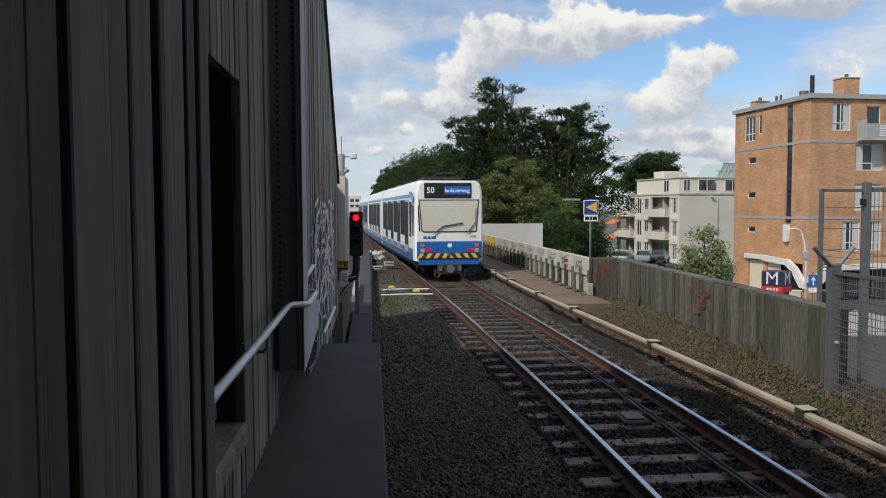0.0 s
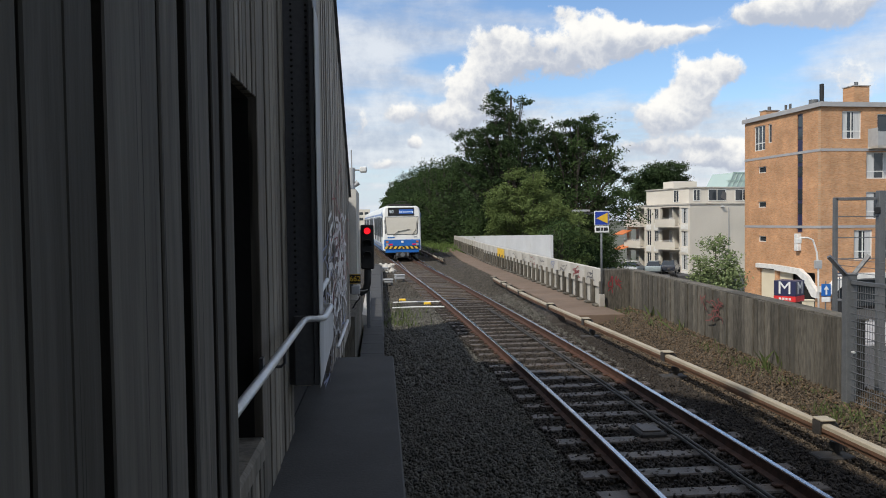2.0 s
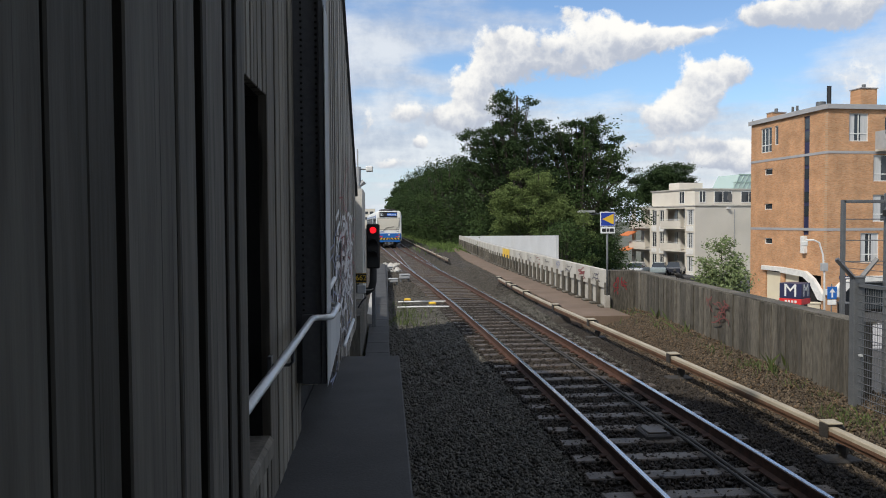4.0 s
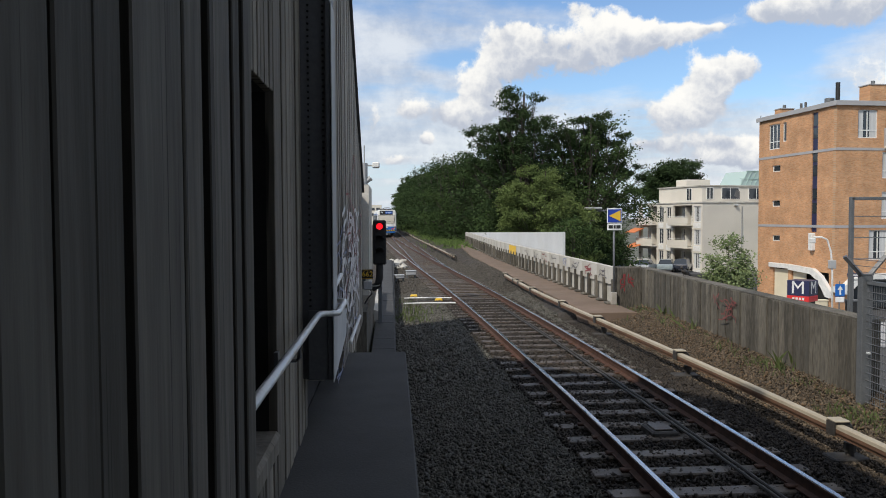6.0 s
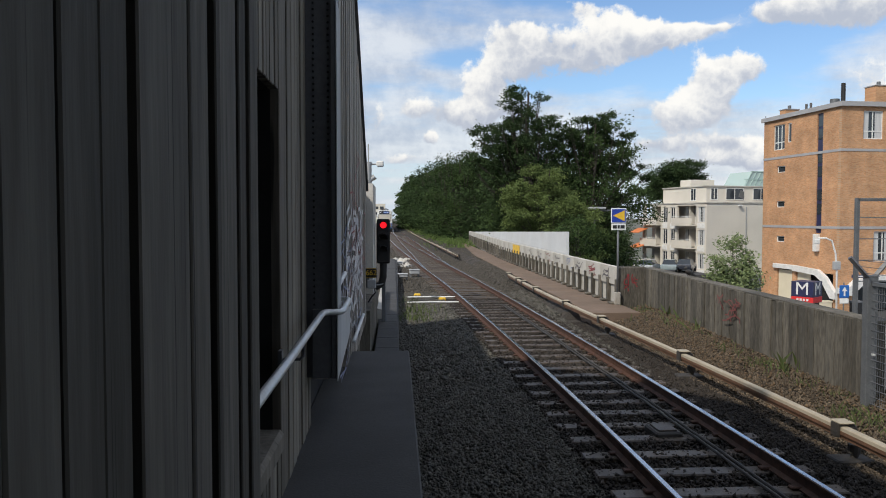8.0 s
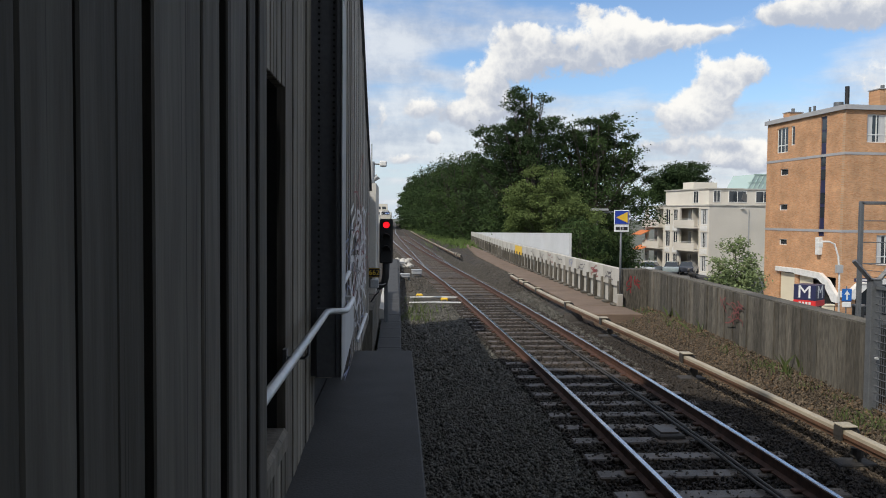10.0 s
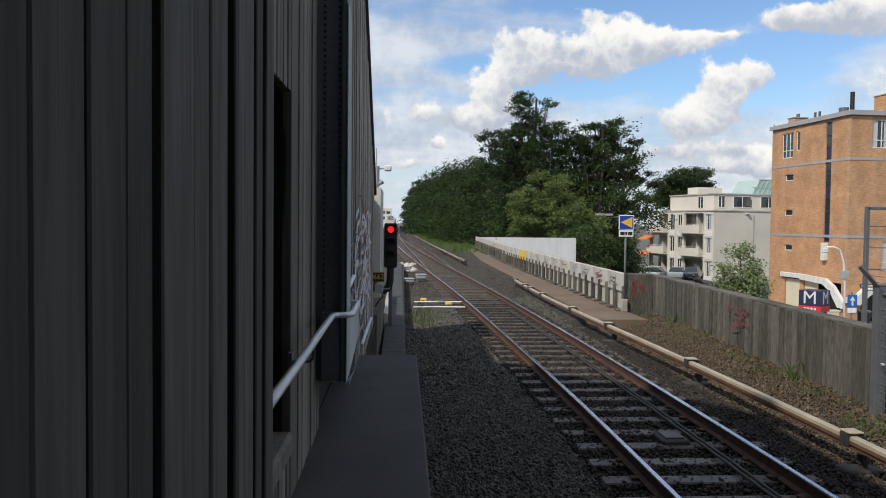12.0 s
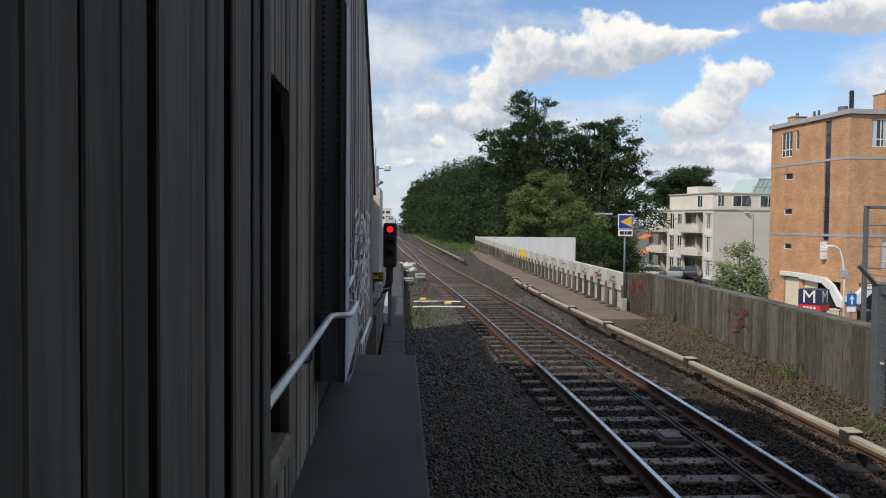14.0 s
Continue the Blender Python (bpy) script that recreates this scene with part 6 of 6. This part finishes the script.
# ---------------- vegetation ----------------
def leaves(name, blobs, clumps, per, size, spread, material, parent, seed, shell=0.55):
    """Many small leaf faces gathered in clumps within ellipsoids (cx, cy, cz, rx, ry, rz)."""
    rng = np.random.RandomState(seed)
    vol = np.array([b[3] * b[4] * b[5] for b in blobs]) ** 0.7
    vol /= vol.sum()
    pts = []
    for b, share in zip(blobs, vol):
        n = max(6, int(clumps * share))
        d = rng.normal(size=(n, 3))
        d /= np.linalg.norm(d, axis=1, keepdims=True)
        r = np.where(rng.rand(n) < shell, rng.uniform(0.8, 1.05, n), rng.rand(n) ** 0.5)
        bump = 1 + 0.16 * np.sin(d[:, 0] * 5 + seed) * np.cos(d[:, 2] * 6 + b[0])
        pts.append(np.array(b[:3]) + d * (r * bump)[:, None] * np.array(b[3:]))
    cen = np.concatenate(pts)
    n = len(cen) * per
    c = np.repeat(cen, per, axis=0) + rng.normal(size=(n, 3)) * spread * np.array([1, 1, 0.7])
    a = rng.normal(size=(n, 3))
    a[:, 2] *= 0.6
    a /= np.linalg.norm(a, axis=1, keepdims=True)
    t = rng.normal(size=(n, 3))
    t -= (t * a).sum(1, keepdims=True) * a
    t /= np.linalg.norm(t, axis=1, keepdims=True)
    s = size * rng.uniform(0.6, 1.3, (n, 1))
    v = np.stack([c - a * s, c + t * s * 0.5 + a * 0.1 * s, c + a * s, c - t * s * 0.5 + a * 0.1 * s], 1).reshape(-1, 3)
    me = bpy.data.meshes.new(name)
    me.vertices.add(len(v))
    me.vertices.foreach_set("co", v.ravel())
    me.loops.add(len(v))
    me.loops.foreach_set("vertex_index", np.arange(len(v)))
    me.polygons.add(n)
    me.polygons.foreach_set("loop_start", np.arange(n) * 4)
    me.materials.append(material)
    me.update(calc_edges=True)
    me.validate()
    ob = new(name, me)
    ob.parent = parent
    return ob


def tree(x, y, z, blobs, clumps, per, size, spread, material, seed, trunk_r, label, name="tree", shell=0.55):
    """blobs are given round the trunk's foot."""
    t = holder(name, x, y, z, label=label, category="tree")
    rng = random.Random(seed)
    top = max(b[2] for b in blobs)
    bm = bmesh.new()
    fork = top * 0.45
    limb = 0.42 if len(blobs) < 12 else 0.16
    path = [(0, 0, -0.1), (rng.uniform(-0.1, 0.1), 0.05, fork * 0.5), (rng.uniform(-0.2, 0.2), 0, fork), (rng.uniform(-0.3, 0.3), 0, top)]
    tube(path, trunk_r, 9, bm, trunk_r * 0.25)
    for b in blobs:
        f = fork * rng.uniform(0.7, 1.15)
        s = Vector((path[2][0] * 0.8, 0, min(f, b[2] * 0.8)))
        e = Vector(b[:3])
        tube([s, s.lerp(e, 0.5) + Vector((0, 0, -0.06 * (e - s).length)), e], trunk_r * limb, 6, bm, trunk_r * limb * 0.2)
        for _ in range(4 if len(blobs) < 12 else 2):
            q = e + Vector((rng.uniform(-1, 1) * b[3], rng.uniform(-1, 1) * b[4], rng.uniform(-0.3, 1) * b[5])) * 0.8
            tube([s.lerp(e, 0.6), e.lerp(q, 0.5), q], trunk_r * 0.16, 5, bm, 0.012)
    part("trunk", bm, BARK, t)
    leaves("crown", blobs, clumps, per, size, spread, material, t, seed, shell)
    return t


G = GROUND_Z


def farther(blobs, k):
    """The same crown seen k times as far: larger, with its height kept about eye level."""
    return [(b[0] * k, b[1] * k, 2.6 + (G + b[2] - 2.6) * k - G, b[3] * k, b[4] * k, b[5] * k) for b in blobs]


def pads(blobs, n, k, seed):
    """Each mass of a crown broken into n flat pads of leaves with air between them."""
    rng = random.Random(seed)
    out = []
    for x, y, z, rx, ry, rz in blobs:
        for i in range(n):
            a = 2.4 * i + rng.uniform(-0.5, 0.5)
            q = rng.uniform(0.45, 0.9)
            s = k * rng.uniform(0.75, 1.25)
            out.append((x + rx * q * math.cos(a), y + ry * q * math.sin(a), z + rz * (-0.8 + 1.7 * (i + rng.random() * 0.6) / n), rx * s, ry * s, rz * s * 0.62))
    return out


# the two tall, airy trees
tree(10.4, 62, G, pads(farther([(-0.2, 0, 14.2, 1.5, 1.5, 1.5), (0.5, 0.2, 12.6, 1.9, 1.8, 1.3), (-2.4, 0.3, 12.4, 1.5, 1.4, 1.0), (-0.9, -0.4, 11.2, 1.9, 1.8, 1.2), (-2.6, 0, 10.6, 1.2, 1.3, 0.8), (1.3, 0.5, 10.6, 1.2, 1.4, 1.0), (0.2, 0, 9.2, 2.6, 2.2, 1.5), (-0.4, 0.4, 7.6, 1.9, 2.0, 1.6), (1.6, 0.3, 7.2, 2.0, 2.0, 1.6)], 1.24), 7, 0.46, 21),
     1500, 46, 0.085, 0.17, LEAF_DARK, 11, 0.3, "tall airy locust tree with dark green foliage")
tree(16.2, 63.5, G, pads(farther([(0.4, 0, 13.4, 1.3, 1.3, 0.8), (-1.5, 0.2, 12.9, 1.1, 1.1, 1.0), (-0.5, 0, 11.9, 1.7, 1.5, 1.0), (1.6, 0.2, 12.2, 1.3, 1.3, 0.7), (1.2, 0, 10.6, 1.4, 1.4, 0.9), (2.7, 0, 10.2, 1.2, 1.2, 0.6), (-0.9, 0.3, 10.0, 1.7, 1.6, 1.2), (2.0, 0.1, 8.4, 1.1, 1.2, 0.8), (-1.2, 0, 8.0, 1.6, 1.5, 1.2), (1.5, 0.2, 6.6, 0.9, 1.1, 0.8), (0.2, 0.2, 6.0, 1.5, 1.5, 1.4)], 1.22), 6, 0.44, 22),
     1150, 46, 0.085, 0.16, LEAF_DARK, 12, 0.26, "tall uneven locust tree with dark green foliage")
# the round lighter tree that hangs over the white wall
tree(10.9, 55, G, pads(farther([(-0.1, 0, 9.0, 1.1, 1.1, 0.9), (-0.9, -0.2, 8.1, 1.2, 1.2, 1.0), (0.9, 0, 8.0, 1.3, 1.2, 1.0), (-1.3, -0.2, 7.2, 1.0, 1.2, 0.8), (0, -0.5, 7.4, 1.8, 1.4, 1.2), (1.6, 0, 7.0, 1.2, 1.2, 1.0), (0.3, -0.3, 6.6, 1.9, 1.3, 0.7), (-0.3, 0.4, 6.0, 1.6, 1.2, 0.8), (1.5, 0.5, 5.8, 1.3, 1.2, 0.9), (-0.6, 0, 5.4, 1.6, 1.2, 0.9), (0.8, 0, 5.0, 1.8, 1.2, 0.9)], 1.42), 5, 0.5, 23),
     1500, 46, 0.075, 0.17, LEAF_LIGHT, 13, 0.16, "rounded light green tree hanging over the white wall", shell=0.65)
tree(7.95, 33.6, G, [(0, 0, 6.7, 0.8, 1.6, 0.5), (0.3, 0.3, 6.0, 0.9, 1.4, 0.6), (-0.2, 0.8, 6.3, 0.7, 1.0, 0.4)], 120, 30, 0.055, 0.12, LEAF_MID, 14, 0.06, "green shrub leaning over the white screen wall", name="shrub")
# dense bushes under and between them
for k, (x, y, r, h) in enumerate(((14.4, 60, 2.2, 6.8), (16.6, 60, 2.0, 6.2), (13.6, 66, 2.6, 8.0), (14.8, 58, 1.8, 5.6), (12.0, 60, 3.2, 8.8), (15.6, 66, 2.2, 5.0), (27.5, 101, 3.2, 8.5), (31.5, 113, 3.5, 9.0), (22.5, 80, 2.4, 5.6))):
    tree(x, y, G, [(0, 0, h - 1.2, r * 0.7, r * 0.7, 1.2), (r * 0.35, 0.2, h * 0.62, r * 0.8, r * 0.8, h * 0.24), (-r * 0.35, -0.2, h * 0.55, r * 0.85, r * 0.8, h * 0.26), (0, 0, h * 0.28, r * 0.9, r * 0.9, h * 0.26)],
         360, 36, 0.085, 0.22, LEAF_DARK if k % 2 else LEAF_MID, 30 + k, 0.14, "dense dark green tree filling the slope", shell=0.7)
# the wood along the line
rngw = random.Random(9)
for k in range(27):
    y = 64 + k * 8.0
    for side in range(2 if k < 14 else 1):
        x = track_x(y) + 8.2 + side * 5.5 + rngw.uniform(-0.8, 0.8) + (2.2 if y < 85 else 0)
        h = min(18.5, 14.0 + 0.022 * (y - 60)) + rngw.uniform(-1.2, 0.8) + side * 1.2
        r = rngw.uniform(3.0, 3.9)
        tree(x, y + rngw.uniform(-2, 2), G, pads([(0, 0, h - 1.6, r * 0.6, r * 0.6, 1.7), (r * 0.4, 0, h * 0.68, r * 0.75, r * 0.8, h * 0.2), (-r * 0.35, 0.5, h * 0.6, r * 0.8, r * 0.8, h * 0.22), (-0.3, -0.6, h * 0.4, r, r * 0.9, h * 0.24)], 6, 0.5, 300 + 2 * k + side),
             420 if k < 12 else 240, 34 if k < 12 else 24, 0.12 if k < 10 else 0.22, 0.34, (LEAF_MID, LEAF_DARK, LEAF_DARK)[k % 3], 60 + 2 * k + side, 0.2, "broad green tree in the wood along the railway", shell=0.75)
# round tree behind the pale house, pale small tree before the brick building
tree(47.6, 128, G, pads([(0, 0, 14.6, 3.4, 3.2, 2.0), (-2.6, 0, 12.4, 2.8, 2.8, 2.4), (2.4, 0, 12.6, 2.9, 2.8, 2.2), (0, 0, 10.0, 4.6, 4, 3.4)], 7, 0.55, 26), 1500, 30, 0.16, 0.36, LEAF_DARK, 120, 0.35, "round dark green tree behind the pale building", shell=0.75)
tree(17.75, 39.5, G, [(-0.1, 0, 5.7, 0.6, 0.5, 0.5), (1.0, 0, 4.1, 0.55, 0.5, 0.5), (-0.9, 0, 3.9, 0.5, 0.5, 0.5), (-0.6, 0, 4.7, 0.6, 0.6, 0.5), (0.7, 0.1, 4.9, 0.6, 0.6, 0.45), (0.2, 0, 4.2, 0.9, 0.8, 0.6), (-0.4, 0, 3.5, 0.7, 0.7, 0.5), (0.8, 0, 3.3, 0.6, 0.6, 0.5)], 330, 18, 0.08, 0.16, LEAF_PALE, 121, 0.06, "small pale green street tree", shell=0.5)
tree(37.5, 47.0, G, [(0, 0, 4.6, 1.2, 1.0, 0.8), (0.5, 0, 3.6, 1.3, 1.0, 0.9)], 120, 16, 0.12, 0.25, LEAF_MID, 122, 0.08, "small green shrub by the street")


def tufts(name, spots, blade, count, material, seed, label, spread=0.25):
    """Upright grass blades round given spots (x, y, z, scale)."""
    rng = np.random.RandomState(seed)
    V, F = [], []
    for x, y, z, s in spots:
        for _ in range(count):
            bx, by = x + rng.normal() * spread * s, y + rng.normal() * spread * s
            h = blade * s * rng.uniform(0.4, 1.2)
            lean = rng.normal(size=2) * h * 0.35
            w = rng.normal(size=2)
            w = w / np.linalg.norm(w) * h * 0.06
            i = len(V)
            V += [(bx - w[0], by - w[1], z), (bx + w[0], by + w[1], z), (bx + lean[0] * 0.4 + w[0] * 0.7, by + lean[1] * 0.4 + w[1] * 0.7, z + h * 0.6), (bx + lean[0], by + lean[1], z + h)]
            F += [(i, i + 1, i + 2), (i, i + 2, i + 3)]
    ob = raw(name, V, F, material)
    return tagged(ob, label, "weeds", kind="stuff")


WEED = mat("weed_green", (0.085, 0.115, 0.035), (0.055, 0.078, 0.022), 0.8, 3, 20, 0.0, island=0.35)
rv = random.Random(15)
spots = [(6.45 + (y - 10.25) * 0.045 - rv.uniform(0, 0.14), y, 0.02, rv.uniform(0.4, 1.2)) for y in [10.5 + rv.random() * 10 for _ in range(34)]]
spots += [(6.2 + rv.uniform(-0.2, 0.2), 8.6 + rv.random() * 1.4, -0.05, 0.8) for _ in range(12)]
tufts("weeds", spots, 0.15, 30, WEED, 3, "green weeds at the foot of the concrete wall")
tufts("weeds", [(0.35 + rv.uniform(-0.25, 0.45), 20 + rv.random() * 6, -0.22, rv.uniform(0.5, 1.3)) for _ in range(16)] + [(-0.42, 13 + k * 0.7, -0.1, 0.8) for k in range(8)], 0.19, 22, WEED, 4, "weeds growing in the ballast near the signal")
tufts("grass", [(track_b(y) + 3.0 + rv.random() * 4.5, y, -0.3, rv.uniform(0.8, 1.5)) for y in [62 + rv.random() * 130 for _ in range(900)]], 0.5, 16, GRASS, 5, "long green grass on the bank beside the track", 0.6)
tall = [(6.4 + (y - 10.25) * 0.045, y, 0.05, 1.0) for y in (12.2, 16.6, 18.2, 18.9)]
tufts("weeds", tall, 0.30, 12, WEED, 6, "tall thin weeds against the concrete wall", 0.1)


def scatter_stones(name, xr, yr, count, size, z, material, seed, label, keep=None, zfun=None):
    """Angular stones strewn over the bed: squashed, jittered octahedra in one mesh."""
    rng = np.random.RandomState(seed)
    x = rng.uniform(*xr, count)
    y = rng.uniform(*yr, count)
    if keep is not None:
        ok = keep(x, y)
        x, y = x[ok], y[ok]
    n = len(x)
    base = np.array([(1, 0, 0), (-1, 0, 0), (0, 1, 0), (0, -1, 0), (0, 0, 1), (0, 0, -1)], float)
    v = base[None] * rng.uniform(0.6, 1.35, (n, 6, 1)) + rng.normal(size=(n, 6, 3)) * 0.22
    a, b = rng.uniform(0, 6.28, n), rng.uniform(-0.9, 0.9, n)
    ca, sa, cb, sb = np.cos(a), np.sin(a), np.cos(b), np.sin(b)
    R = np.stack([np.stack([ca, -sa * cb, sa * sb], -1), np.stack([sa, ca * cb, -ca * sb], -1), np.stack([0 * a, sb, cb], -1)], 1)
    s = size * rng.uniform(0.55, 1.4, (n, 1, 1))
    v = np.einsum("nij,nkj->nki", R, v * s)
    zz = z + (zfun(x, y) if zfun else 0) + rng.uniform(-0.012, 0.02, n)
    v += np.stack([x, y, zz], -1)[:, None]
    f = np.array([(0, 2, 4), (2, 1, 4), (1, 3, 4), (3, 0, 4), (2, 0, 5), (1, 2, 5), (3, 1, 5), (0, 3, 5)])
    F = (f[None] + 6 * np.arange(n)[:, None, None]).reshape(-1, 3)
    me = bpy.data.meshes.new(name)
    me.vertices.add(6 * n)
    me.vertices.foreach_set("co", v.ravel())
    me.loops.add(len(F) * 3)
    me.loops.foreach_set("vertex_index", F.ravel())
    me.polygons.add(len(F))
    me.polygons.foreach_set("loop_start", np.arange(len(F)) * 3)
    me.materials.append(material)
    me.update(calc_edges=True)
    return tagged(new(name, me), label, "ballast", kind="stuff")


off_track = lambda x, y: (np.abs(x - np.interp(y, AY, AX)) > 1.22)
in_track = lambda x, y: (np.abs(x - np.interp(y, AY, AX)) <= 1.25)
rise = lambda x, y: np.where((x > 5.3) & (y < 21), (x - 5.3) * 0.22, np.where((x > 4.4) & (y > 21), np.minimum((x - 4.4) * 0.45, 0.26), 0))
scatter_stones("ballast_stones", (0.1, 4.4), (4.0, 13), 48000, 0.021, -0.222, STONE, 1, "loose dark grey ballast stones", off_track, rise)
# strip of darker stones painted in for the shadow along the conductor rail
scatter_stones("ballast_stones", (4.3, 5.15), (4.0, 20), 16000, 0.022, -0.222, STONE_OIL_SHADE, 9, "dark ballast stones with the conductor rail's shadow put into their colour", off_track, rise)
scatter_stones("ballast_stones", (5.1, 6.9), (5.0, 20), 42000, 0.018, -0.222, STONE_BROWN, 7, "brownish ballast stones beside the conductor rail", None, rise)
scatter_stones("ballast_stones", (-0.45, 4.6), (13, 28), 30000, 0.032, -0.222, STONE, 2, "loose dark grey ballast stones", off_track, rise)
scatter_stones("ballast_stones", (-0.5, 5.05), (24, 60), 34000, 0.036, -0.222, STONE_GREY, 3, "grey ballast stones by the walkway", off_track, rise)
scatter_stones("ballast_stones", (-0.5, 5.05), (26, 60), 26000, 0.034, -0.222, STONE_BROWN, 8, "rusty brown ballast stones between the far sleepers", in_track)
scatter_stones("ballast_stones", (1.7, 4.9), (4, 26), 34000, 0.024, -0.192, STONE_OIL_SHADE, 4, "oily dark brown ballast stones between the sleepers", in_track)
scatter_stones("leaf_litter", (5.3, 6.9), (9, 21), 3000, 0.022, -0.205, LEAFLITTER, 5, "dry brown leaves strewn before the wall", None, rise)


# ---------------- motion of the train ----------------
def motions():
    for k, c in enumerate(CARS):
        walk(c, [(t * 0.5, train_pose(train_y(t * 0.5) + k * CAR_LEN)) for t in range(29)])


motions()
